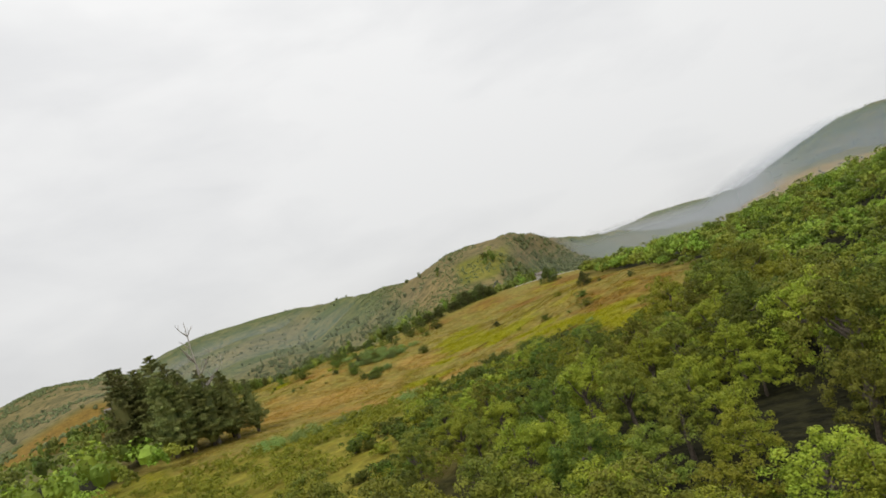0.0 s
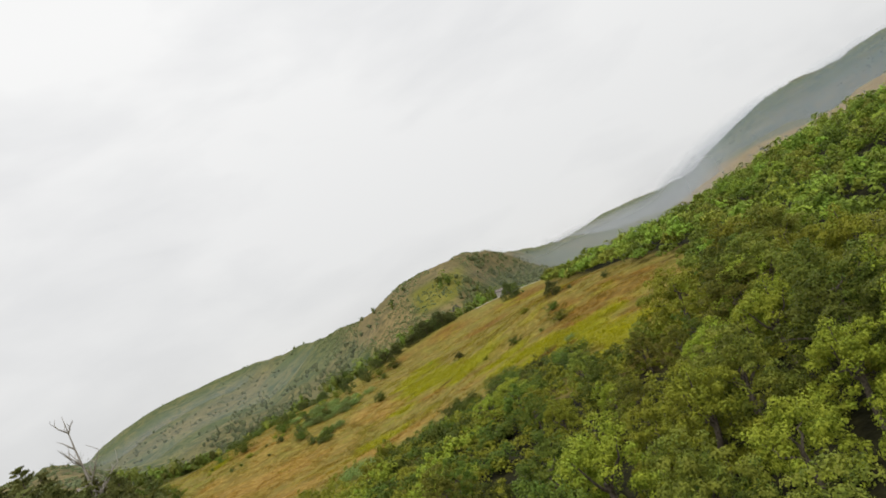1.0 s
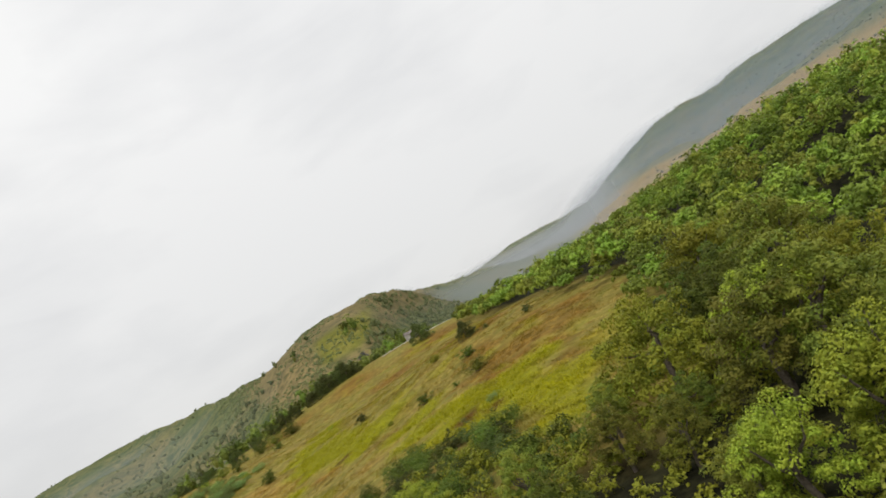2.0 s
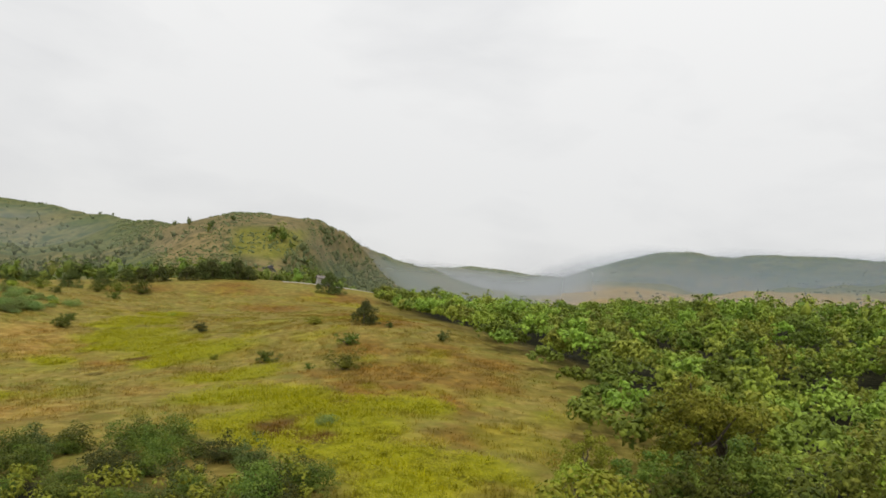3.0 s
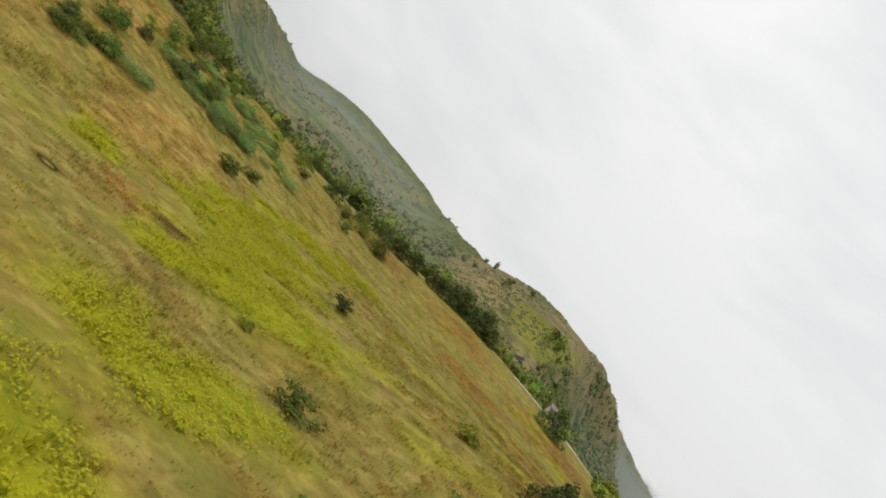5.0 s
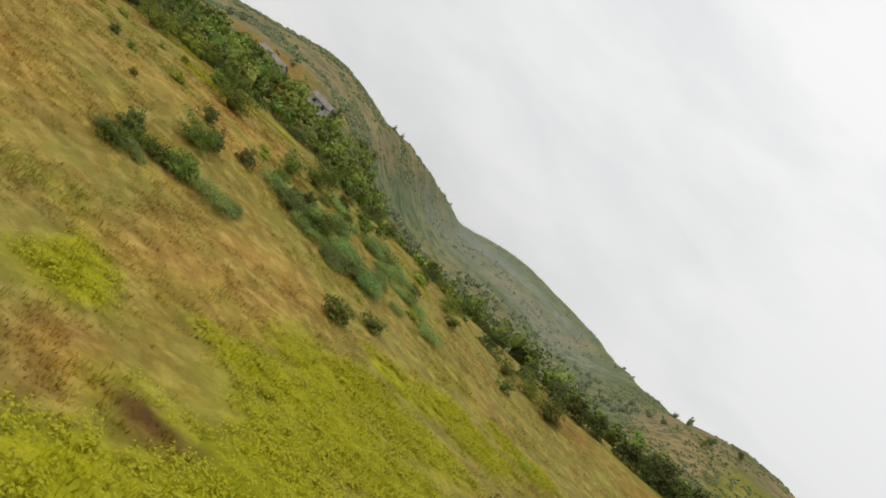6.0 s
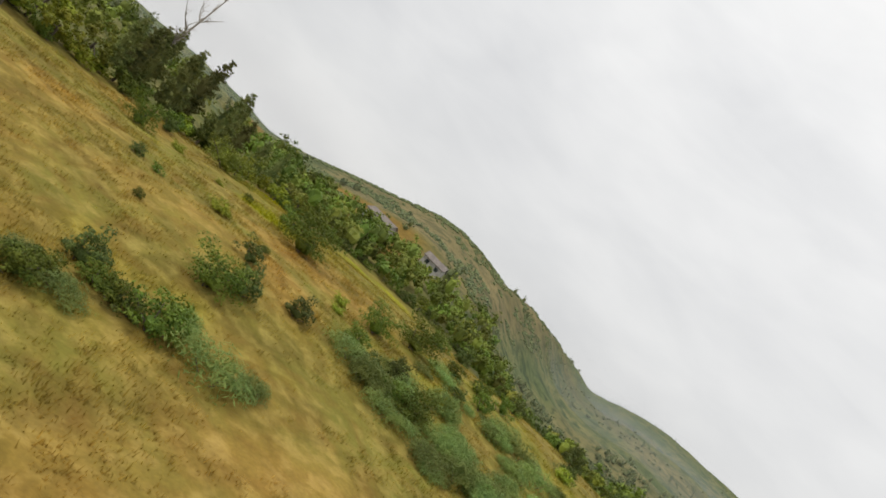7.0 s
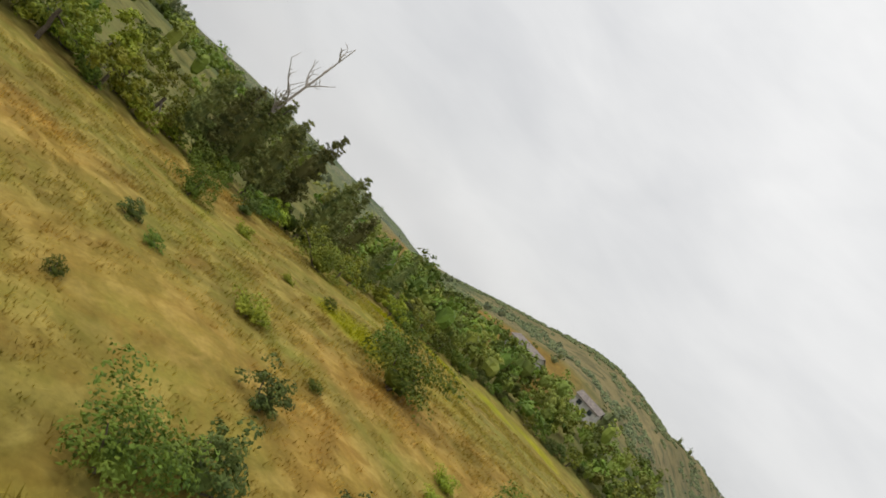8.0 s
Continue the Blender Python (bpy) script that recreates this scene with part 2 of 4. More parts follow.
SWELLS += [(26.7, 115, 8, 12, 1.2), (16.2, 101.7, 7, 7, -1), (-33, 189, 9, 9, -0.8), (-36.7, 129.5, 5, 5, 0.6), (-45, 182, 8, 8, 0.7), (5, 129, 7, 7, -0.4), (-60, 126, 5, 5, -0.5), (112, 150, 38, 70, 9.5), (20, 222, 60, 14, 2)]
# the ridges all round: degrees clockwise from +y with degrees above the eye, and with metres away
RIDGES = [(-180, 2.5), (-150, 3), (-120, 1.5), (-105, 0), (-94, -1.75), (-90, -2.23), (-86, -1.94), (-76, -1.44), (-72, -1.28), (-68, -1.34), (-64, -0.93), (-60, 0.52), (-56, 2.02), (-53, 2.96), (-50, 3.8), (-47, 3.44), (-44, 3.08), (-41, 3.27), (-38, 2.79), (-35, 1.93), (-32, 3.17), (-29, 3.85), (-26, 3.79), (-23, 3.79), (-20, 3.81), (-17, 3.76), (-14, 3.68), (-11, 3.92)]
RIDGES += [(-9.3, 4.5), (-7.6, 5.01), (-5.9, 5.7), (-4.2, 6.04), (-2.5, 6.2), (-0.8, 6.19), (0.9, 6.14), (2.6, 5.97), (4.3, 4.93), (6.5, 3.15), (9.5, 2.22), (12.5, 2.3), (15.5, 2.27), (18.5, 1.99), (20, 2.1), (21.5, 2.3), (23, 3.15), (25, 3.9), (28, 4.7), (31, 4.8), (34, 4.55), (37, 4.95), (40, 4.9), (46, 5), (55, 5.5), (75, 5), (100, 4.2), (140, 3), (180, 2.5)]
DISTANCES = [(-180, 900), (-120, 900), (-72, 700), (-66, 520), (-62, 330), (-44, 330), (-40, 520), (-37, 800), (-33, 1000), (-22, 900), (-13, 400), (-9, 275), (1, 270), (4, 330), (8, 620), (13, 1000), (18, 1150), (21, 1300), (60, 1250), (100, 1000), (180, 900)]
EYE_Z, MID_X, MID_Y = 16.0, 0.0, 100.0
AZ = np.arange(-190, 190.25, 0.25)
BELL = np.exp(-(np.arange(-6, 7) / 2.2) ** 2)
CREST = np.interp((AZ + 180) % 360 - 180, [r[0] for r in RIDGES], [r[1] for r in RIDGES])
AWAY = np.interp((AZ + 180) % 360 - 180, [r[0] for r in DISTANCES], [r[1] for r in DISTANCES])
CREST, AWAY = np.convolve(np.pad(CREST, 6, "edge"), BELL / BELL.sum(), "valid"), np.convolve(np.pad(AWAY, 6, "edge"), BELL / BELL.sum(), "valid")
CREST = CREST + 0.13 * rough(AZ, 0 * AZ, 2.6, 201, 3)


# the open meadow, walked round by its edge
MEADOW = [(-36, 50), (-26, 56), (-18, 62), (-8, 67), (3, 70), (9, 72), (14, 71), (19, 67.5), (22, 61), (23, 54), (25, 48), (30, 52), (36, 62), (40.5, 74), (42.5, 86), (41.5, 98), (39.5, 110), (38, 122),
          (37, 136), (35, 150), (34, 164), (33, 184), (34, 204), (32, 218), (20, 222), (4, 216), (-8, 212), (-20, 212), (-34, 206), (-48, 204), (-64, 206), (-84, 204), (-96, 192), (-98, 178), (-90, 160), (-79, 146),
          (-73, 135), (-69, 129), (-63, 122), (-60, 114), (-60, 100), (-58, 84), (-48, 70), (-42, 58)]


def meadow_depth(x, y):
    """Metres inside the meadow's edge (outside: minus)."""
    x, y = np.asarray(x, float), np.asarray(y, float)
    inside, best = np.zeros(x.shape, bool), np.full(x.shape, 1e9)
    for (ax, ay), (bx, by) in zip(MEADOW, MEADOW[1:] + MEADOW[:1]):
        inside ^= ((ay > y) != (by > y)) & (x < (bx - ax) * (y - ay) / (by - ay + 1e-9) + ax)
        t = np.clip(((x - ax) * (bx - ax) + (y - ay) * (by - ay)) / ((bx - ax) ** 2 + (by - ay) ** 2), 0, 1)
        best = np.minimum(best, np.hypot(x - ax - t * (bx - ax), y - ay - t * (by - ay)))
    return np.where(inside, best, -best)


def near_height(x, y):
    h = 7.0 + 0.0 * x
    for a, b, c, e, up in SWELLS:
        h = h + up * np.exp(-(((x - a) / c) ** 2) / 2 - ((y - b) / e) ** 2 / 2)
    return h + 0.12 * rough(x, y, 14.0, 3) + 0.08 * rough(x, y, 2.2, 9, 3)


def polar(x, y):
    return np.hypot(x - MID_X, y - MID_Y), np.degrees(np.arctan2(x - MID_X, y - MID_Y))


def height(x, y):
    x, y = np.asarray(x, float), np.asarray(y, float)
    r, az = polar(x, y)
    el, far = np.interp(az, AZ, CREST), np.interp(az, AZ, AWAY)
    top = EYE_Z + far * np.tan(np.radians(el))
    s = r / far
    first = np.maximum(0.42, 145 / far)
    rise = 0.2 * ease(np.maximum(0.22, 122 / far), 1.3 * first, s) + 0.8 * ease(first, 1.0, s)
    drop = (1.6 + 2.4 * (1 - ease(-40, -20, x))) * ease(8, 36, -meadow_depth(x, y)) * ease(170, 205, y + 0.3 * x) + 1.2 * ease(2, 26, -meadow_depth(x, y)) * ease(34, 46, x) * (1 - ease(60, 90, x))
    low = (near_height(x, y) - drop) * (1 - ease(150, 280, r)) + (2.5 + 5.0 * value_noise(x, y, 160, 5)) * ease(150, 280, r)
    h = low + (top - low) * rise
    gully = rough(x, y, 150.0, 21, 5)
    h = h + ease(130, 240, r) * gully * (0.010 * far) * (1 - 0.6 * ease(0.8, 1.0, s)) + ease(150, 260, r) * (0.6 + 0.0024 * far) * rough(x, y, 38.0, 33, 4)
    back = ease(1.0, 2.2, s)
    plain = 0.06 * np.maximum(r - far, 0) * ease(-110, -95, az) * (1 - ease(-70, -62, az))
    return h - back * (np.maximum(top, 10) - 10) * 0.9 - plain


MUSTARD = [(-1.2, 121.8, 6.5), (6.9, 110.7, 6.6), (-5.8, 124.1, 4.9), (17.8, 83.5, 4.1), (15.3, 96.2, 4.1), (16.9, 75.5, 3.2), (14.9, 84.3, 3.9), (21, 66.9, 3), (23.8, 75.6, 3.1), (21.4, 74.2, 3), (26.1, 78.6, 3), (28.6, 78.2, 3), (17.9, 76.4, 3.4), (20.4, 79.7, 3.2), (19.4, 70.9, 3), (22, 68.9, 3), (23.3, 71.4, 3), (23.1, 79.8, 3), (11.6, 94.8, 4.1), (17.3, 71.7, 3), (25.2, 73.2, 3), (-5.7, 125.6, 3.7), (-2.7, 128.3, 3.7), (-7.3, 142.3, 4.1), (0.2, 116, 3.2), (-5.9, 152.2, 3.9), (-4.4, 117.7, 3), (4.1, 104.2, 3), (-6.9, 108.9, 3), (-5.6, 128.4, 3.6)]
MUSTARD += [(25, 55, 3), (27, 61, 4), (25, 66, 4), (31, 64, 3), (22, 70, 4), (-1.4, 119.7, 2.8), (-1.4, 130.7, 3.6), (-3.8, 142.2, 3.7), (1.4, 120.5, 2.9), (3.1, 114.2, 3), (-4.1, 156.2, 3.6), (-8.7, 136.7, 3.1), (-56, 138.2, 2.7), (-90.5, 154.4, 3.7), (-78, 149, 3.4), (-86, 160, 4.5), (-93, 174, 4.5), (-96, 186, 4.5), (-60, 199, 6.7), (-10, 90, 5.4), (-18, 64, 3.4)]
TAN = [(7.6, 91.1, 3.5), (-10.7, 118.6, 7), (-20.5, 124.7, 6), (-13.2, 117.2, 5.8), (-0.5, 107.3, 2.6), (-18.2, 129.4, 5.5), (-47, 141.5, 6.5), (-69.3, 123.3, 7.3), (-38.5, 124.6, 4.9), (-46.5, 134.6, 3.7), (-36.4, 131, 4.2), (-48.7, 119.5, 3.4), (-40, 110, 12), (-30, 105, 14), (-20, 85, 10), (-45, 95, 12), (-5, 82, 8)]
RUST = [(22.2, 91.6, 2.7), (25, 85.5, 4), (28.3, 92.2, 5.5), (32.1, 88.8, 4.4), (27.7, 82.5, 4.7), (26.9, 102.2, 4.3), (22.7, 83.8, 2.2), (10.7, 108.1, 3.2), (34.4, 100.4, 3.2), (24, 190, 10.4), (30, 120, 6.5), (26, 150, 9.1), (12, 170, 7.8), (-20, 192, 7.8), (0, 196, 9.1), (31, 80, 4), (35, 88, 5), (33, 72, 3.5), (38, 96, 4)]

DIRT = [(19.4, 75.1, 1.8), (21.9, 70.6, 1.3), (19.9, 72.8, 1.1), (22.7, 80.1, 0.9), (3, 108.3, 1.4)]


def blotches(x, y, spots):
    w = np.zeros(np.shape(x))
    wx, wy = x + 2.6 * rough(x, y, 6.0, 31), y + 2.6 * rough(x, y, 6.0, 47)
    for a, b, c in spots:
        w = np.maximum(w, 1 - ease(0.4 * c, 1.4 * c, np.hypot(wx - a, wy - b)))
    return w


def covers(x, y):
    """Weights of the ground covers: (mustard, tan, rust, 1) and (forest floor with shade painted in, far scrub, far
    hill, 1).
    """
    x, y = np.asarray(x, float), np.asarray(y, float)
    r, az = polar(x, y)
    inside = ease(-3, 2, meadow_depth(x, y) + 2 * rough(x, y, 6.0, 17))
    patch = value_noise(x, y, 5.0, 77)
    dirt = blotches(x, y, DIRT)
    mustard = blotches(x, y, MUSTARD) * (0.55 + 0.45 * ease(0.05, 0.5, 0.6 * patch + 0.4 * value_noise(x, y, 1.9, 79) + 0.1)) * inside * (1 - dirt)
    herbs = (1 - ease(27, 40, np.hypot((x + 26) * 1.05, (y - 32) * 0.85) + 7 * rough(x, y, 16.0, 19))) * (1 - inside)
    weedy = inside * (0.2 + 0.18 * ease(-10, 10, x)) * ease(0.60, 0.80, 0.65 * value_noise(x, y, 7.0, 91) + 0.35 * value_noise(x, y, 2.6, 92))
    mustard = np.maximum(np.maximum(mustard, weedy), 0.4 * herbs)
    tan = blotches(x, y, TAN) * (1 - mustard) * (0.45 + 0.55 * ease(0.25, 0.6, value_noise(x, y, 8.0, 5)))
    rust = np.maximum(blotches(x, y, RUST) * (1 - mustard) * (0.62 + 0.38 * value_noise(x, y, 7.0, 8)), dirt)
    west, north = (1 - ease(-72, -60, x + 5 * rough(x, y, 14.0, 20))) * ease(74, 104, y + 9 * rough(x, y, 20.0, 22)), ease(192, 208, y) * (1 - ease(50, 60, x))
    # near-black weight outside the meadow, painting the trees' shade onto the floor
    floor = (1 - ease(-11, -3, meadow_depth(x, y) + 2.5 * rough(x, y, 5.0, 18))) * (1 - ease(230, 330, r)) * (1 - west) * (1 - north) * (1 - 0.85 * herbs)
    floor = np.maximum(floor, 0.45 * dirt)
    far = ease(120, 175, r) * (1 - inside)
    s = r / np.interp(az, AZ, AWAY)
    dry = rough(x, y, 120.0, 61, 4)
    hill = (ease(-15, -11, az) * (1 - ease(4, 8, az)) * ease(0.55, 0.68, s) + ease(-63, -58, az) * (1 - ease(-41, -37, az)) * ease(0.5, 0.7, s) * 0.8) * far
    hill = np.clip(hill + 0.45 * far * ease(0.15, 0.5, dry), 0, 1)
    green = ease(-6.0, -4.0, az + 1.2 * dry) * (1 - ease(1.5, 3.5, az + 1.2 * dry)) * ease(0.66, 0.71, s + 0.03 * dry) * (1 - ease(0.79, 0.84, s + 0.03 * dry))
    hill = hill * (1 - 0.95 * green)
    band = ease(18, 22, az) * (1 - ease(60, 75, az)) * ease(0.36, 0.42, s) * (1 - ease(0.54, 0.62, s + 0.05 * dry))
    orange = ease(-72, -67, az) * (1 - ease(-52, -47, az)) * ease(0.42, 0.48, s) * (1 - ease(0.62, 0.70, s + 0.05 * dry))
    tan = np.clip(tan * inside + 0.85 * band, 0, 1)
    rust = np.clip(rust * inside + orange * 0.65, 0, 1)
    mustard = np.clip(mustard * np.maximum(inside, herbs) + green * 0.5, 0, 1)
    scrub = np.maximum(far, 0.7 * np.maximum(west, north) * (1 - ease(-14, -2, meadow_depth(x, y)))) * (1 - np.clip(band + orange + 0.55 * green, 0, 1))
    hill = hill * (1 - np.clip(band + orange, 0, 1))
    one = np.ones(np.shape(x))
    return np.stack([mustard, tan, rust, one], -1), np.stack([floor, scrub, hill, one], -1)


def build_ground():
    rings, step = [0.0], 0.55
    while rings[-1] < 4300:
        rings.append(rings[-1] + step)
        step = max(0.75, 0.0115 * rings[-1]) if rings[-1] < 1350 else 0.06 * rings[-1]
    rings = np.array(rings[1:])
    turns = 560
    a = np.linspace(0, 2 * math.pi, turns, endpoint=False)
    x = np.concatenate([[MID_X], (MID_X + rings[:, None] * np.sin(a)).ravel()])
    y = np.concatenate([[MID_Y], (MID_Y + rings[:, None] * np.cos(a)).ravel()])
    z = height(x, y)
    k, j = np.meshgrid(np.arange(len(rings) - 1), np.arange(turns), indexing="ij")
    n = (j + 1) % turns
    quads = np.stack([1 + k * turns + j, 1 + (k + 1) * turns + j, 1 + (k + 1) * turns + n, 1 + k * turns + n], -1).reshape(-1, 4)[:, ::-1]
    middle = np.array([[0, 1 + 2 * i + 2 if 2 * i + 2 < turns else 1, 1 + 2 * i + 1, 1 + 2 * i] for i in range(turns // 2)])
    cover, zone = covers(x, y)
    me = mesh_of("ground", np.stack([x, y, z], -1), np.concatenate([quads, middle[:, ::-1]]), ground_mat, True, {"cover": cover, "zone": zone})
    return tagged(new("ground", me), "rolling hillside ground of dry grass, mustard and scrub", "ground", kind="structure")


build_ground()


# ---- plant building ----
def tube(points, radii, sides=7):
    """A tapered tube along points, as quads."""
    points = np.asarray(points, float)
    verts, faces = [], []
    for i, p in enumerate(points):
        d = points[min(i + 1, len(points) - 1)] - points[max(i - 1, 0)]
        d = d / np.linalg.norm(d)
        u = np.cross(d, (0.31, 0.9, 0.2))
        u = u / np.linalg.norm(u)
        v = np.cross(d, u)
        for s in range(sides):
            w = 2 * math.pi * s / sides
            verts.append(p + radii[i] * (math.cos(w) * u + math.sin(w) * v))
    for i in range(len(points) - 1):
        for s in range(sides):
            q = (s + 1) % sides
            faces.append((i * sides + s, i * sides + q, (i + 1) * sides + q, (i + 1) * sides + s))
    return np.array(verts), np.array(faces)


def wander(start, end, steps, swing, gen):
    """A crooked line from start to end."""
    start, end = np.asarray(start, float), np.asarray(end, float)
    t = np.linspace(0, 1, steps)[:, None]
    line = start + (end - start) * t
    return line + gen.normal(0, swing, line.shape) * np.sin(np.pi * np.clip(t, 0, 0.8) / 0.8 * 0.9)


def unit(gen, n):
    v = gen.normal(size=(n, 3))
    return v / np.linalg.norm(v, axis=1)[:, None]


def leaves(gen, centres, radii, per, size, flat=0.35, squash=0.8, slim=1.0):
    """Folded leaf blades round lobe centres: vertices and quads."""
    n = len(centres) * per
    c, r = np.repeat(centres, per, 0), np.repeat(radii, per)
    u = unit(gen, n)
    u[:, 2] = np.where(gen.random(n) < 0.62, np.abs(u[:, 2]), u[:, 2])
    p = c + u * (r * gen.uniform(0.5, 1.1, n) ** 0.7)[:, None] * np.array([1, 1, squash])
    nrm = u * 1.2 + unit(gen, n) * 0.55 + np.array([0, 0, flat])
    nrm /= np.linalg.norm(nrm, axis=1)[:, None]
    a = np.cross(nrm, unit(gen, n))
    a /= np.linalg.norm(a, axis=1)[:, None] + 1e-9
    b = np.cross(nrm, a)
    length, width = size * gen.uniform(0.7, 1.35, (n, 1)), slim * size * gen.uniform(0.3, 0.5, (n, 1))
    fold = nrm * (width * 0.45)
    verts = np.stack([p - a * length * 0.55, p + b * width - fold, p + a * length * 0.55, p - b * width - fold], 1).reshape(-1, 3)
    return verts, np.arange(n * 4).reshape(-1, 4)


def core(gen, centre, radius, cuts=4, rugged=0.25):
    """A lumpy inner mass of a crown, from a rounded cube."""
    verts, faces = [], []
    lin = np.linspace(-1, 1, cuts + 1)
    for axis in range(3):
        for side in (-1, 1):
            base = len(verts)
            for i in lin:
                for j in lin:
                    v = np.zeros(3)
                    v[axis], v[(axis + 1) % 3], v[(axis + 2) % 3] = side, i, j
                    verts.append(v / np.linalg.norm(v))
            for i in range(cuts):
                for j in range(cuts):
                    q = [base + i * (cuts + 1) + j, base + (i + 1) * (cuts + 1) + j, base + (i + 1) * (cuts + 1) + j + 1, base + i * (cuts + 1) + j + 1]
                    faces.append(q if side > 0 else q[::-1])
    v = np.array(verts)
    f = gen.uniform(0, 6, 3)
    bump = 1 + rugged * np.sin(v[:, 0] * 4 + f[0]) * np.sin(v[:, 1] * 4 + f[1]) * np.cos(v[:, 2] * 3 + f[2])
    return np.asarray(centre) + v * np.asarray(radius) * bump[:, None], np.array(faces)


def joined(pieces):
    verts, faces, at = [], [], 0
    for v, f in pieces:
        verts.append(v)
        faces.append(np.asarray(f) + at)
        at += len(v)
    return np.concatenate(verts), np.concatenate(faces)


def crown_lobes(gen, count, wide, low, high):
    """Lobe centres filling a broad uneven crown, more of them near its skin."""
    u = unit(gen, count)
    u[:, 2] = np.abs(u[:, 2]) * 1.15 - 0.35
    shell = gen.uniform(0.55, 0.95, count)[:, None]
    mid, half = (low + high) / 2, (high - low) / 2
    lop = gen.uniform(0.75, 1.15, count) + 0.22 * np.sin(3 * np.arctan2(u[:, 1], u[:, 0]) + gen.uniform(0, 6))
    return np.stack([u[:, 0] * wide * lop, u[:, 1] * wide * lop, u[:, 2] * half], -1) * shell + (0, 0, mid)


def broadleaf(name, gen, tall, wide, lobes, per, size, leaf, limbs=4, label="", low=0.2, lump=(0.12, 0.27)):
    """A broad tree: trunk, limbs and a lobed crown."""
    root = new(name)
    lean = gen.normal(0, 0.25, 2)
    fork = np.array([lean[0], lean[1], tall * 0.42])
    v, f = tube(wander((0, 0, -0.4), fork, 5, 0.06, gen), np.linspace(0.055, 0.04, 5) * tall * 0.55, 7)
    part("trunk", mesh_of("trunk", v, f, bark, True), root)
    centres = crown_lobes(gen, lobes, wide, tall * low, tall)
    for i in range(limbs):
        tip = centres[int(gen.integers(lobes))]
        v, f = tube(wander(fork * (0.75 + 0.25 * gen.random()), tip, 6, 0.14, gen), np.linspace(0.028, 0.006, 6) * tall * 0.55, 5)
        part("limb", mesh_of("limb", v, f, bark, True), root)
    radii = gen.uniform(*lump, lobes) * wide
    v, f = leaves(gen, centres, radii, per, size)
    part("crown", mesh_of("crown", v, f, leaf), root)
    return tagged(root, label, "tree", "oaks at the meadow's edge" if name == "oak_tree" else "trees of the hillside woods")


def shrub(name, gen, tall, wide, lobes, per, size, leaf, label="", category="shrub"):
    """A low bush: a few stems and leafy lobes down to the ground."""
    root = new(name)
    u = unit(gen, lobes)
    u[:, 2] = np.abs(u[:, 2])
    lop = 1 + 0.3 * np.sin(2 * np.arctan2(u[:, 1], u[:, 0]) + gen.uniform(0, 6)) + 0.2 * np.sin(5 * np.arctan2(u[:, 1], u[:, 0]) + gen.uniform(0, 6))
    centres = u * (gen.uniform(0.35, 1.0, lobes) * lop)[:, None] * np.array([wide * 0.5, wide * 0.5, tall * 0.75]) + (0, 0, tall * 0.12)
    for i in range(3):
        v, f = tube(wander((gen.normal(0, 0.05), gen.normal(0, 0.05), -0.2), centres[i], 4, 0.05, gen), np.linspace(0.03, 0.008, 4) * tall, 5)
        part("stem", mesh_of("stem", v, f, bark, True), root)
    pieces = [leaves(gen, centres, gen.uniform(0.10, 0.22, lobes) * wide, per, size), core(gen, (0, 0, tall * 0.18), (wide * 0.16, wide * 0.16, tall * 0.14), 3)]
    v, f = joined(pieces)
    part("foliage", mesh_of("foliage", v, f, leaf), root)
    return tagged(root, label, category, "shrubs of the hillside")


def frond_bush(name, gen, tall, wide, lobes, per, leaf, label=""):
    """A soft spreading bush of many fine narrow leaves."""
    root = new(name)
    a, out = gen.uniform(0, 2 * math.pi, lobes), np.sqrt(gen.random(lobes))
    centres = np.stack([np.cos(a) * out * wide * 0.45, np.sin(a) * out * wide * 0.45, tall * (0.2 + 0.55 * (1 - out**2) * gen.random(lobes))], -1)
    for i in range(3):
        v, f = tube(wander((gen.normal(0, 0.1), gen.normal(0, 0.1), -0.2), centres[i], 4, 0.05, gen), np.linspace(0.02, 0.006, 4) * tall, 5)
        part("stem", mesh_of("stem", v, f, bark, True), root)
    v, f = leaves(gen, centres, gen.uniform(0.12, 0.26, lobes) * wide, per, 0.20, 0.8, 0.75, 0.28)
    part("fronds", mesh_of("fronds", v, f, leaf), root)
    return tagged(root, label, "shrub", "feathery bushes in the meadow")


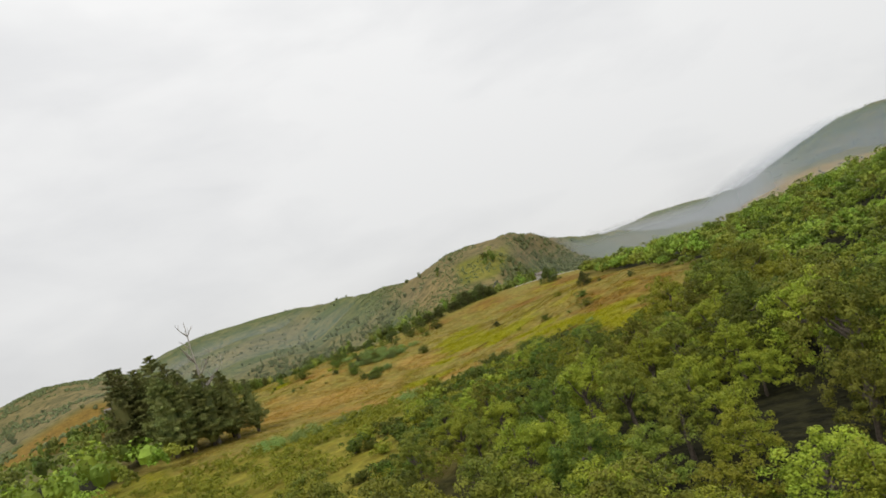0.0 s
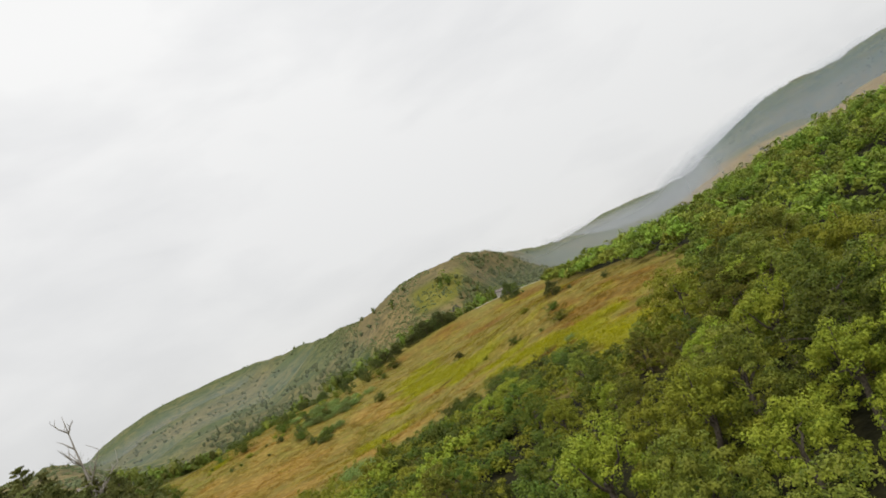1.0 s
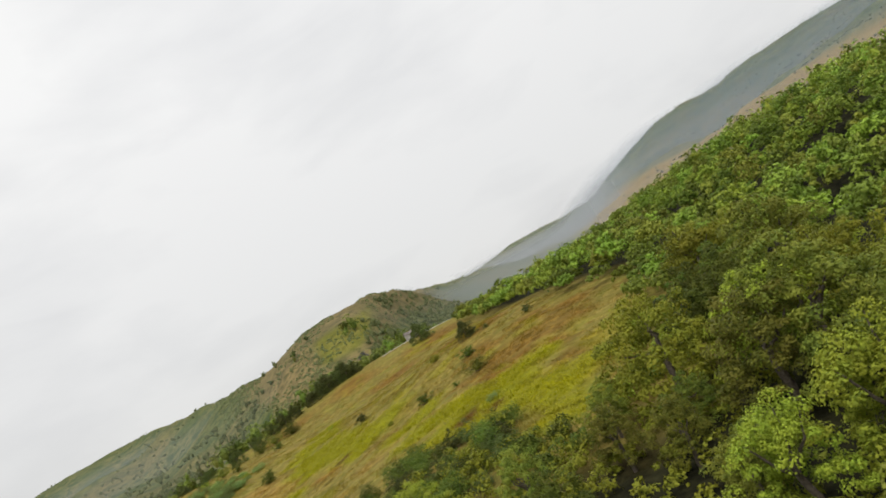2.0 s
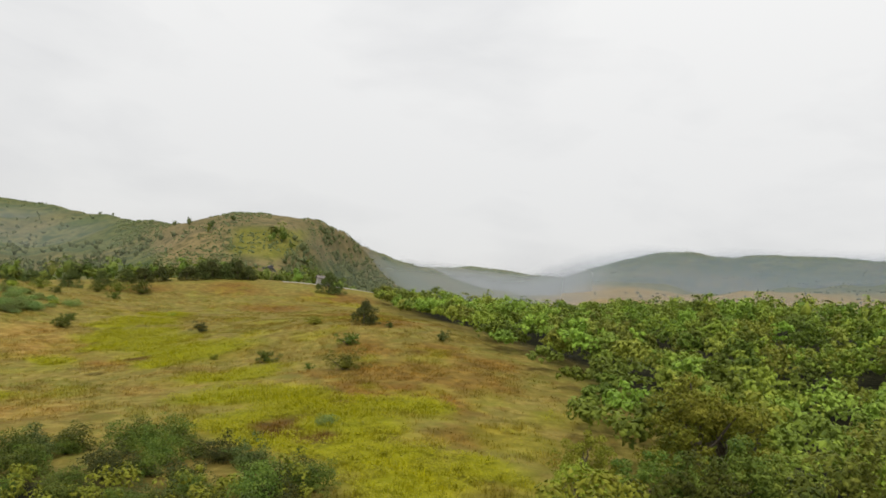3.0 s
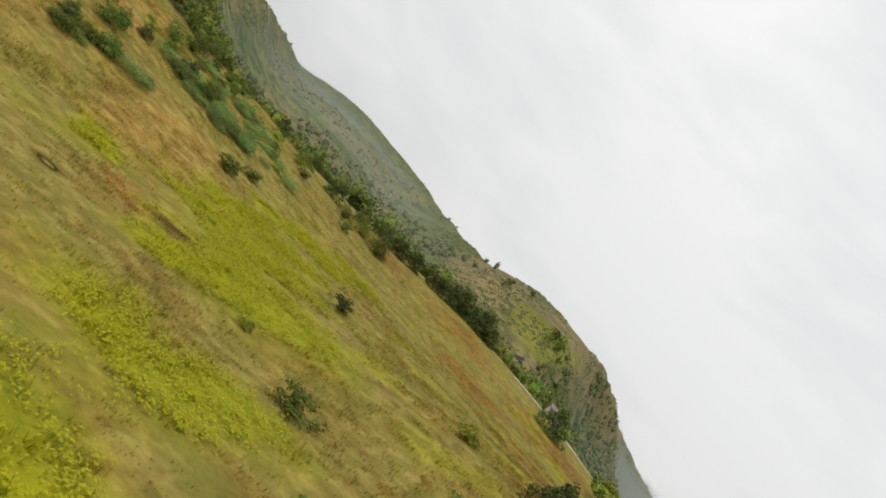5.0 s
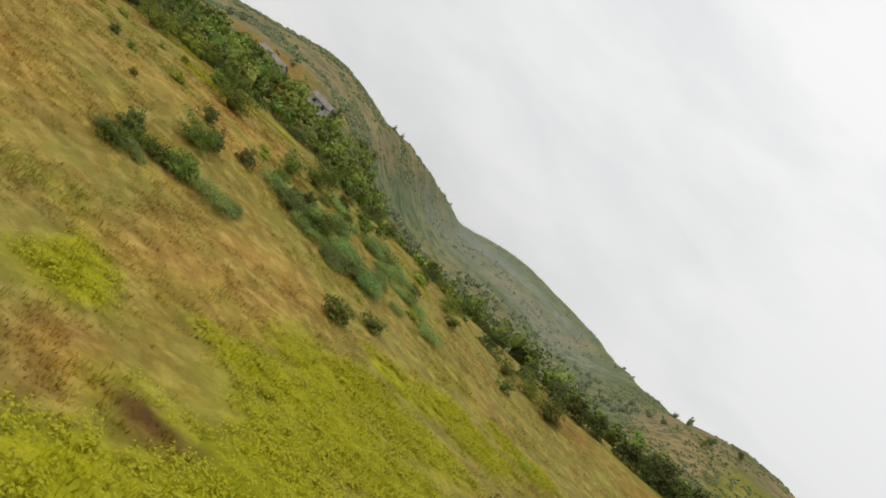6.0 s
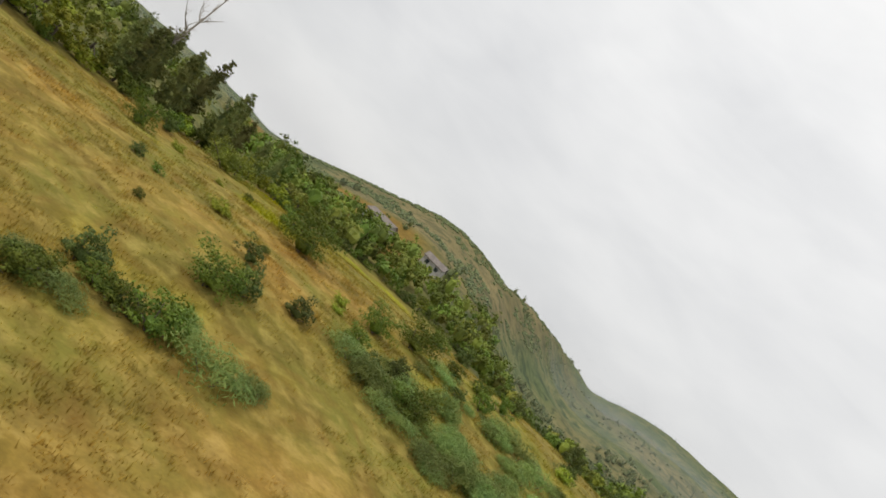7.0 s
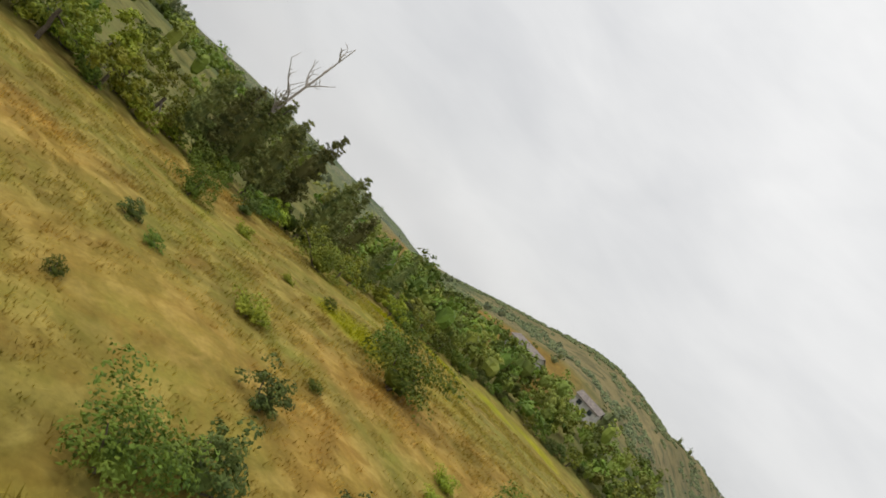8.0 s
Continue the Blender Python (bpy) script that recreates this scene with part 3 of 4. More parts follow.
def needle_tree(name, gen, tall, wide, tiers, per, size, label=""):
    """A dark feathery evergreen: a trunk, and tufts on rising boughs, narrow at the tip."""
    root = new(name)
    top = np.array([gen.normal(0, 0.2), gen.normal(0, 0.2), tall])
    v, f = tube(wander((0, 0, -0.4), top * 0.97, 7, 0.08, gen), np.linspace(0.022, 0.003, 7) * tall, 7)
    part("trunk", mesh_of("trunk", v, f, bark, True), root)
    pieces = []
    h = np.sort(gen.uniform(0.08, 0.98, tiers)) * tall
    a = gen.uniform(0, 2 * math.pi, tiers)
    reach = wide * 0.5 * np.clip(1.04 - h / tall, 0.02, 0.85) ** 0.7 * gen.uniform(0.5, 1.15, tiers)
    tips = np.stack([np.cos(a) * reach, np.sin(a) * reach, h + 0.5 * reach], -1)
    for fr in (0.45, 0.75, 1.0):
        centres = tips * np.array([fr, fr, 1]) - np.array([0, 0, 1]) * ((1 - fr) * 0.3 * reach)[:, None]
        pieces.append(leaves(gen, centres, (0.12 + 0.20 * reach) * (1.2 - 0.5 * fr), per, size * (0.6 + 0.25 * np.repeat(reach, per))[:, None], -0.2, 0.6, 0.42))
    pieces.append(core(gen, (0, 0, tall * 0.42), (wide * 0.20, wide * 0.20, tall * 0.36), 4))
    v, f = joined(pieces)
    part("foliage", mesh_of("foliage", v, f, leaf_needle), root)
    return tagged(root, label, "conifer", "evergreens at the meadow's edge")


def bare_tree(name, gen, tall, forks, label):
    """A dead tree: a bleached trunk and bare boughs with twigs."""
    root = new(name)
    trunk = wander((0, 0, -0.4), (tall * 0.10, tall * 0.04, tall), 10, 0.10, gen)
    v, f = tube(trunk, np.linspace(0.016, 0.002, 10) * tall, 7)
    part("trunk", mesh_of("trunk", v, f, bark_pale, True), root)
    for i in range(forks):
        k = int(gen.integers(4, 9))
        a = gen.uniform(0, 2 * math.pi)
        length = tall * gen.uniform(0.16, 0.30) * (1.25 - k / 10)
        tip = trunk[k] + np.array([math.cos(a) * length * 0.75, math.sin(a) * length * 0.75, length * 0.8])
        bough = wander(trunk[k], tip, 5, 0.08, gen)
        pieces = [tube(bough, np.linspace(0.0055, 0.0016, 5) * tall, 5)]
        for j in range(4):
            s = bough[int(gen.integers(1, 5))]
            pieces.append(tube(wander(s, s + unit(gen, 1)[0] * length * 0.28 + (0, 0, length * 0.2), 3, 0.03, gen), np.linspace(0.002, 0.0008, 3) * tall, 4))
        v, f = joined(pieces)
        part("bough", mesh_of("bough", v, f, bark_pale, True), root)
    return tagged(root, label, "dead tree", "dead trees above the evergreens")


def planted(proto, x, y, scale=1.0, tall=1.0, turn=None, sink=0.0, gen=rng):
    z = float(height(np.array([x]), np.array([y]))[0])
    turn = gen.uniform(0, 360) if turn is None else turn
    m = pose(x, y, z - sink, gen.normal(0, 2), gen.normal(0, 2), turn) @ Matrix.Diagonal((scale, scale, scale * tall, 1))
    return copy_thing(proto, m)


def retire(protos):
    """The first of each kind is only a pattern: take it out again."""
    for p in protos:
        for o in (*p.children_recursive, p):
            bpy.data.objects.remove(o)


g1 = np.random.default_rng(11)
near_trees = [broadleaf("tree", g1, 7.0, 3.1, 92, 84, 0.14, leaf_green, 5, "leafy bright green tree in the hillside thicket", -0.35, (0.11, 0.21)),
              broadleaf("tree", g1, 7.6, 2.9, 92, 84, 0.14, leaf_olive, 5, "dense olive green tree in the hillside thicket", -0.3, (0.11, 0.21)),
              broadleaf("tree", g1, 5.8, 3.1, 84, 84, 0.14, leaf_green, 4, "low spreading yellow-green tree in the thicket", -0.3, (0.11, 0.21)),
              broadleaf("tree", g1, 6.4, 2.9, 86, 84, 0.14, leaf_shrub, 4, "deep green bushy tree in the thicket", -0.3, (0.11, 0.21))]
mid_trees = [broadleaf("tree", g1, 6.2, 3.1, 38, 32, 0.33, leaf_green, 1, "round green tree in the hillside woods", -0.25),
             broadleaf("tree", g1, 7.0, 2.9, 38, 32, 0.32, leaf_olive, 1, "olive green tree in the hillside woods", -0.25),
             broadleaf("tree", g1, 5.2, 3.0, 34, 32, 0.33, leaf_shrub, 1, "dark green tree in the hillside woods", -0.25)]
oaks = [broadleaf("oak_tree", g1, 6.0, 3.1, 64, 42, 0.31, leaf_dark, 3, "dark rounded oak standing at the meadow's edge", -0.5, (0.2, 0.36))]
scrub_bushes = [shrub("shrub", g1, 2.6, 3.4, 34, 28, 0.22, leaf_shrub, "dense dark green scrub beside the meadow"),
                shrub("shrub", g1, 2.2, 3.2, 32, 28, 0.22, leaf_green, "leafy green scrub beside the meadow")]
shrubs = [shrub("shrub", g1, 1.5, 2.0, 24, 48, 0.11, leaf_shrub, "green leafy shrub on the dry meadow"),
          shrub("shrub", g1, 1.2, 2.0, 20, 48, 0.11, leaf_green, "light green shrub on the dry meadow"),
          shrub("shrub", g1, 1.6, 2.0, 24, 48, 0.11, leaf_dark, "dark green shrub on the dry meadow")]
big_shrubs = [shrub("shrub", g1, 2.9, 4.2, 54, 46, 0.15, leaf_shrub, "broad leafy green shrub on the dry meadow"),
              shrub("shrub", g1, 3.2, 4.0, 52, 46, 0.15, leaf_olive, "tall olive green shrub on the dry meadow")]
big_shrubs.append(shrub("shrub", g1, 2.8, 4.2, 54, 46, 0.15, leaf_dark, "dense dark green scrub at the meadow's edge"))
soft_bushes = [frond_bush("frond_bush", g1, 1.3, 2.4, 34, 46, leaf_teal, "soft grey-green feathery bush in the grass"),
               frond_bush("frond_bush", g1, 1.0, 2.8, 30, 46, leaf_teal, "low spreading feathery bush in the grass")]
lilac = [broadleaf("flowering_tree", g1, 7.0, 3.6, 30, 26, 0.4, leaf_lilac, 2, "lilac flowering tree among the valley trees", 0.1)]
valley_trees = [broadleaf("tree", g1, 8.5, 3.6, 34, 26, 0.5, leaf_far, 2, "grey-green tree in the valley below the meadow", -0.3),
                broadleaf("tree", g1, 10.5, 3.0, 36, 26, 0.5, leaf_dark, 2, "tall dark tree in the valley below the meadow", -0.3)]
conifers = [needle_tree("conifer", g1, 13.0, 5.0, 200, 12, 0.42, "tall dark feathery evergreen at the meadow's edge"),
            needle_tree("conifer", g1, 11.0, 5.4, 180, 12, 0.42, "dark feathery evergreen with ragged boughs")]
bare = [bare_tree("dead_tree", g1, 15.0, 12, "bleached dead tree with bare boughs above the evergreens")]
protos = near_trees + mid_trees + oaks + lilac + valley_trees + big_shrubs + scrub_bushes + shrubs + soft_bushes + conifers + bare

# ---- the thicket round the meadow ----
g2 = np.random.default_rng(23)


def scattered(x0, x1, y0, y1, gap, gen):
    xs, ys = np.meshgrid(np.arange(x0, x1, gap), np.arange(y0, y1, gap))
    xs, ys = xs.ravel(), ys.ravel()
    return xs + gen.uniform(-0.42, 0.42, len(xs)) * gap, ys + gen.uniform(-0.42, 0.42, len(ys)) * gap


def wooded(x, y):
    """Where the woods stand: east and south of the meadow."""
    return (meadow_depth(x, y) < -0.4) & ~((x < -50) & (y > 80)) & ~((y > 200) & (x < 44)) & ~((y > 216) & (x < 64)) & (y < 245)


rest, herb_spots = [], []
tx, ty = scattered(-70, 190, -70, 245, 5.6, g2)
ex, ey = scattered(30, 100, 62, 200, 3.7, g2)
strip = (tx > 30) & (tx < 100) & (ty > 62) & (ty < 200)
nx, ny = scattered(0, 46, -60, 62, 4.9, g2)
strip |= (tx > 0) & (tx < 46) & (ty > -60) & (ty < 62)
tx, ty = np.concatenate([tx[~strip], ex, nx]), np.concatenate([ty[~strip], ey, ny])
for x, y, ok, d in zip(tx, ty, wooded(tx, ty), -meadow_depth(tx, ty)):
    if not ok:
        continue
    if (6 < x < 23 and 50 < y < 74 and d < 14) or math.hypot(x - 29, y - 4) < 4.0 or math.hypot(x - 28, y - 21) < 3.2:
        continue
    scrubby = (x < 10 and y > 30 and d < 26) or (x < 30 and d < 5) or (-34 < x < 2 and y > 2)
    if scrubby and x > -40:
        low = 0.9
        if x < -8:
            herb_spots += [(x, y), (x + g2.uniform(1.5, 2.6), y + g2.uniform(-1.5, 1.5)), (x - g2.uniform(1.5, 2.6), y + g2.uniform(-2, 2)), (x + g2.uniform(-1, 1), y + g2.uniform(1.5, 3))]
            continue
        planted(scrub_bushes[int(g2.integers(2))], x, y, low * g2.uniform(0.75, 1.25), g2.uniform(0.8, 1.1), gen=g2)
        planted(scrub_bushes[0], x + g2.uniform(1.6, 2.6), y + g2.uniform(-1, 1), low * g2.uniform(0.6, 1.0), gen=g2)
        continue
    under = 11 < x < 29 and -50 < y < 62
    lower = x < 12 and -5 < y < 62
    size = g2.uniform(0.8, 1.2) * (0.65 if d < 5 else 1.0) * ((0.8 if y < 20 else 0.6) if under else 0.62 if lower else 1.1)
    if 0 < x < 44 and -42 < y < 62:
        planted(near_trees[int(g2.integers(4))], x, y, size, g2.uniform(0.8, 1.15), gen=g2)
    elif -32 < x < 0 and -12 < y < 62:
        planted(mid_trees[int(g2.integers(3))], x, y, size, g2.uniform(0.8, 1.15), gen=g2)
    else:
        rest.append((x, y))
qx, qy = scattered(6, 23, 50, 74, 2.5, g2)
for x, y, d in zip(qx, qy, -meadow_depth(qx, qy)):
    if 0.3 < d < 14:
        planted(big_shrubs[(0, 0, 2)[int(g2.integers(3))]], x, y, g2.uniform(0.42, 0.75), g2.uniform(0.7, 1.0), gen=g2)
for x0, x1, y0, y1, gap in ((-80, 110, -120, -70, 8.0), (-130, -70, -40, 80, 8.0)):
    bx, by = scattered(x0, x1, y0, y1, gap, g2)
    rest += list(zip(bx, by))


def low_scrub(spots):
    """Low leafy scrub and herbs below the thicket, as one mass."""
    g3 = np.random.default_rng(73)
    zs = height(np.array([p[0] for p in spots]), np.array([p[1] for p in spots]))
    pieces = []
    for (x, y), z in zip(spots, zs):
        wide, tall = g3.uniform(0.9, 2.0), g3.uniform(0.6, 2.0)
        u = unit(g3, 13)
        u[:, 2] = np.abs(u[:, 2])
        pieces.append(leaves(g3, u * np.array([wide, wide, tall]) * g3.uniform(0.4, 1.0, 13)[:, None] + (x, y, z), np.full(13, wide * 0.26), 22, 0.19))
    v, f = joined(pieces)
    return tagged(new("low_scrub", mesh_of("low_scrub", v, f, leaf_green)), "low leafy green scrub and herbs below the thicket", "scrub", kind="stuff")


ux, uy = scattered(0, 34, 14, 62, 2.7, g2)
herb_spots += [(x, y) for x, y, ok in zip(ux, uy, wooded(ux, uy)) if ok]
low_scrub(herb_spots)


def woodland(spots):
    """The woods farther off, crown by crown, as one mass."""
    g3 = np.random.default_rng(71)
    pieces, tints = [], []
    zs = height(np.array([p[0] for p in spots]), np.array([p[1] for p in spots]))
    for (x, y), z in zip(spots, zs):
        wide, tall = g3.uniform(2.0, 3.8), g3.uniform(4.2, 8.0)
        if y > 200 or x < -60:
            big = g3.uniform(0.32, 0.62) if g3.random() < 0.8 else g3.uniform(0.7, 1.0)
            wide, tall = wide * big, tall * big * g3.uniform(0.95, 1.3)
        near = (30 < x < 100 and 60 < y < 200) or (-45 < x < 72 and -50 < y < 62)
        if near:
            k = g3.uniform(0.45, 1.15)
            wide, tall = wide * k * 0.9, tall * (0.55 if x < 46 else 0.45 + 0.45 * k)
        lobes = 22 if near else 13
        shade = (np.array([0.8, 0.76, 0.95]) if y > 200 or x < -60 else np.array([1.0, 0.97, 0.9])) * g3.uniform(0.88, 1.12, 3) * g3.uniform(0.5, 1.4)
        centres = crown_lobes(g3, lobes, wide, tall * 0.15, tall) + (x, y, z)
        pieces.append(leaves(g3, centres, g3.uniform(0.2, 0.34, lobes) * wide, 15 if near else 6, 0.42 if near else 0.62))
        added = 1
        if not near:
            pieces.append(core(g3, (x, y, z + tall * 0.45), (wide * 0.42, wide * 0.42, tall * 0.26), 2))
            added = 2
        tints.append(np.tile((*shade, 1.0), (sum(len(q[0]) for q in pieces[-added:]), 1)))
    v, f = joined(pieces)
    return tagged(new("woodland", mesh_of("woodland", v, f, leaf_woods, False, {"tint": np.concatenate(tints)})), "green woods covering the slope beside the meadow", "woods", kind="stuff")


# ---- oaks along the far edge of the meadow ----
for x, y, w in [(26.7, 115.1, 3.3), (22.3, 198.4, 6.3), (-18.1, 204.5, 4.4), (-21.2, 202, 4.6), (-24.6, 200, 4.0), (-28.4, 196, 3.9), (-33.3, 189.5, 4.2), (-45, 181, 2.9), (-40.5, 187, 3.6),
                (-12.5, 207, 4.2), (-9.5, 209, 5.0), (-7, 211, 5.6), (-4, 212, 5.4), (-1, 212, 5.2), (1.5, 211, 4.6), (-8, 216, 6.5), (-2, 218, 6.5)]:
    planted(oaks[0], x, y, w / 6.0, g2.uniform(0.98, 1.15), sink=0.05 * w, gen=g2)

# ---- evergreens and the dead trees ----
for x, y, s in [(-50, 71, 1.75), (-47, 67, 1.6), (-55, 70, 1.7), (-43, 72, 1.5), (-58, 74, 1.7), (-40, 75, 1.2), (-45, 77, 1.4), (-52, 77, 1.6), (-38, 79, 1.0), (-48, 74, 1.6), (-53, 73, 1.6), (-45, 69, 1.4), (-42, 78, 1.3), (-57, 79, 1.5)]:
    planted(conifers[int(g2.integers(2))], x, y, s, g2.uniform(0.72, 0.86), gen=g2)
for x, y, s in [(-71, 123, 0.62), (-72.5, 125, 0.7), (-75, 127, 0.74), (-73.5, 130, 0.74), (-77, 132.5, 0.74), (-76, 136, 0.66), (-80, 128, 0.8), (-80, 139, 0.6), (-84, 142, 0.6), (-88, 147, 0.55), (-92, 152, 0.5)]:
    planted(conifers[int(g2.integers(2))], x, y, s, gen=g2)
planted(bare[0], -43, 74, 1.45, turn=140, gen=g2)
planted(bare[0], -75.0, 126.5, 1.0, turn=95, gen=g2)

# ---- shrubs on the meadow ----
SHRUBS_A = [(24.1, 92.7, 2.9), (16.2, 101.7, 2.1), (4.9, 129.2, 2.2), (-3.9, 151.9, 1.4), (-14.5, 132, 2.3), (-15.7, 138.1, 2), (24.6, 104.1, 2.3), (20.5, 118.1, 2.2), (35.3, 106.3, 1.6), (10.3, 105.5, 1.2), (20.7, 94.8, 0.8), (29.7, 112.1, 1)]
SHRUBS_B = [(-25.2, 182, 3.3), (-22.1, 185, 3.7), (-16.8, 182.8, 4.2), (-23, 152.5, 1.7), (-28.2, 167.7, 1.8), (-18.9, 171.3, 2.1), (-36.6, 169.1, 2.4), (-32.6, 172, 3.1), (-43.5, 159.6, 2), (-32.8, 132, 1.9), (-39.1, 138.3, 1.2), (-39.6, 142.4, 2.7), (-34.6, 137.9, 1.8), (-31.9, 137.6, 2), (-41.9, 148.4, 3.7), (-28.6, 140, 2.8), (-33.1, 146, 2.4), (-42.4, 158.7, 2.1), (-28.2, 137.3, 1), (-35.9, 167.4, 2.3), (-42.6, 154.5, 2)]
SHRUBS_C = [(-46.3, 123.4, 1.2), (-44.6, 124.6, 0.9), (-59.7, 125.7, 2.7), (-59.9, 129.6, 1.4), (-67.3, 136.8, 4.2), (-48.1, 138.1, 4), (-36.7, 129.5, 1.8), (-44, 129.2, 2), (-66.3, 129.9, 2), (-54.9, 132.4, 1), (-55.1, 135.2, 0.9), (-41, 132.1, 0.7), (-41.2, 139.5, 1.3), (-54.3, 139.5, 2.4), (-37.6, 122.5, 0.7), (-31.1, 125.8, 2.9), (-31.8, 127.7, 2.1), (-24.1, 116.7, 1.8), (-27.4, 119.2, 2), (-24.6, 122.1, 2.4), (-25.4, 120.6, 1.7)]
for x, y, w in SHRUBS_A + SHRUBS_B + SHRUBS_C:
    if w > 2.5:
        planted(big_shrubs[int(g2.integers(2))], x, y, w / 3.5, g2.uniform(0.8, 1.1), gen=g2)
    else:
        planted(shrubs[(0, 0, 1, 0, 2)[int(g2.integers(5))]], x, y, w / 1.7, g2.uniform(0.8, 1.1), gen=g2)
soft_spots = [(-25.2, 116.9, 1.6), (-24.2, 118.5, 1.9), (-26.1, 123.7, 1.8), (-33.6, 142.2, 2.1), (-23.4, 126.7, 1.5), (-39.3, 150.2, 2.8), (22.7, 73.7, 1.3), (-22.9, 124.6, 2.9), (-25, 52, 4), (-15, 58, 4), (-20, 53, 4), (-6, 62, 4)]
for k in range(46):
    t, off = g2.random(), g2.normal(0, 3.0)
    soft_spots.append((-25 - 9 * t + off, 138 + 20 * t + 0.5 * off, g2.uniform(1.2, 2.8)))
for x, y, w in soft_spots:
    planted(soft_bushes[int(g2.integers(2))], x, y, w / 2.0, g2.uniform(0.8, 1.3), gen=g2)
for x, y, w in [(-25.2, 117.6, 1.5), (-26.2, 119.8, 1.6), (-25, 121.2, 1.3), (-29.6, 138.6, 1.7), (-33.4, 141, 1.9), (-36, 150, 1.8), (-38, 155, 2.0), (-30.5, 136.6, 1.3), (-42.6, 163, 2.2), (-47, 170, 2.4), (-30, 160, 1.5), (-52, 160, 2.4), (-56, 168, 2.6)]:
    planted(shrubs[(0, 2, 0)[int(g2.integers(3))]], x, y, w / 1.7, g2.uniform(0.8, 1.1), gen=g2)

# ---- the row of trees along the west side and the far woods ----
for x, y, w in [(-65.5, 118, 4.6), (-64.5, 114, 4.8), (-64, 110, 5.2), (-64, 105, 5.4), (-63, 100, 5.4), (-68, 121, 4.6), (-69, 116, 5.6), (-68, 111, 5.8), (-68, 105, 5.8), (-73, 118, 5.6), (-73, 112, 5.8), (-64, 95, 4.4), (-62, 88, 4.4), (-70, 97, 5.2), (-72, 140, 3.4), (-76, 142.5, 3.2), (-80, 149, 3.6), (-85, 155, 3.8), (-90, 161, 3.8)]:
    planted(mid_trees[int(g2.integers(3))], x, y, w / 6.0, g2.uniform(0.8, 1.05), gen=g2)

row = np.array([(-84, 150), (-92, 160), (-99, 172), (-101, 184), (-99, 196), (-90, 207), (-72, 212), (-56, 212), (-40, 214), (-28, 218)], float)
for k in range(44):
    t = (k + g2.uniform(0, 0.8)) / 44 * (len(row) - 1)
    x, y = np.interp(t, range(len(row)), row[:, 0]), np.interp(t, range(len(row)), row[:, 1])
    away = g2.uniform(1, 6)
    planted((mid_trees + oaks)[int(g2.integers(1, 4))], x - away, y + 0.6 * away, g2.uniform(0.4, 0.68) * (0.8 if t > 4 else 1.0), g2.uniform(0.75, 1.05), sink=0.3, gen=g2)


for k in range(46):
    t = k / 45
    x, y = np.interp(t, [0, 0.3, 0.6, 1.0], [-58, -62, -68, -94]), np.interp(t, [0, 0.3, 0.6, 1.0], [84, 108, 126, 168])
    if 0.27 < t < 0.40 and k % 2:
        continue
    planted(scrub_bushes[int(g2.integers(2))], x - g2.uniform(0, 5), y + g2.uniform(-1, 1), g2.uniform(0.7, 1.2), g2.uniform(0.8, 1.2), gen=g2)


# ---- the pale track, a shed and far houses ----
plaster, pn, pl, pb = material("pale_plaster")
pl.new(mixed(pn, pl, noise_of(pn, pl, 1.2, 5.0), (0.36, 0.34, 0.31), (0.48, 0.46, 0.43)), pb.inputs["Base Color"])
pb.inputs["Roughness"].default_value = 0.85
roofing, rn, rl, rb = material("grey_brown_roofing")
rl.new(mixed(rn, rl, noise_of(rn, rl, 2.0, 5.0), (0.13, 0.11, 0.10), (0.26, 0.22, 0.19)), rb.inputs["Base Color"])
rb.inputs["Roughness"].default_value = 0.8
glazing, zn, zl, zb = material("dark_window")
zl.new(mixed(zn, zl, noise_of(zn, zl, 3.0, 2.0), (0.02, 0.025, 0.03), (0.05, 0.06, 0.065)), zb.inputs["Base Color"])
zb.inputs["Roughness"].default_value = 0.15
gravel, vn, vl, vb = material("pale_gravel")
vl.new(mixed(vn, vl, noise_of(vn, vl, 1.5, 6.0), (0.36, 0.33, 0.27), (0.54, 0.51, 0.45)), vb.inputs["Base Color"])
vb.inputs["Roughness"].default_value = 0.95


def box(x0, x1, y0, y1, z0, z1):
    v = np.array([(x, y, z) for z in (z0, z1) for y in (y0, y1) for x in (x0, x1)], float)
    return v, np.array([(0, 2, 3, 1), (4, 5, 7, 6), (0, 1, 5, 4), (2, 6, 7, 3), (0, 4, 6, 2), (1, 3, 7, 5)])


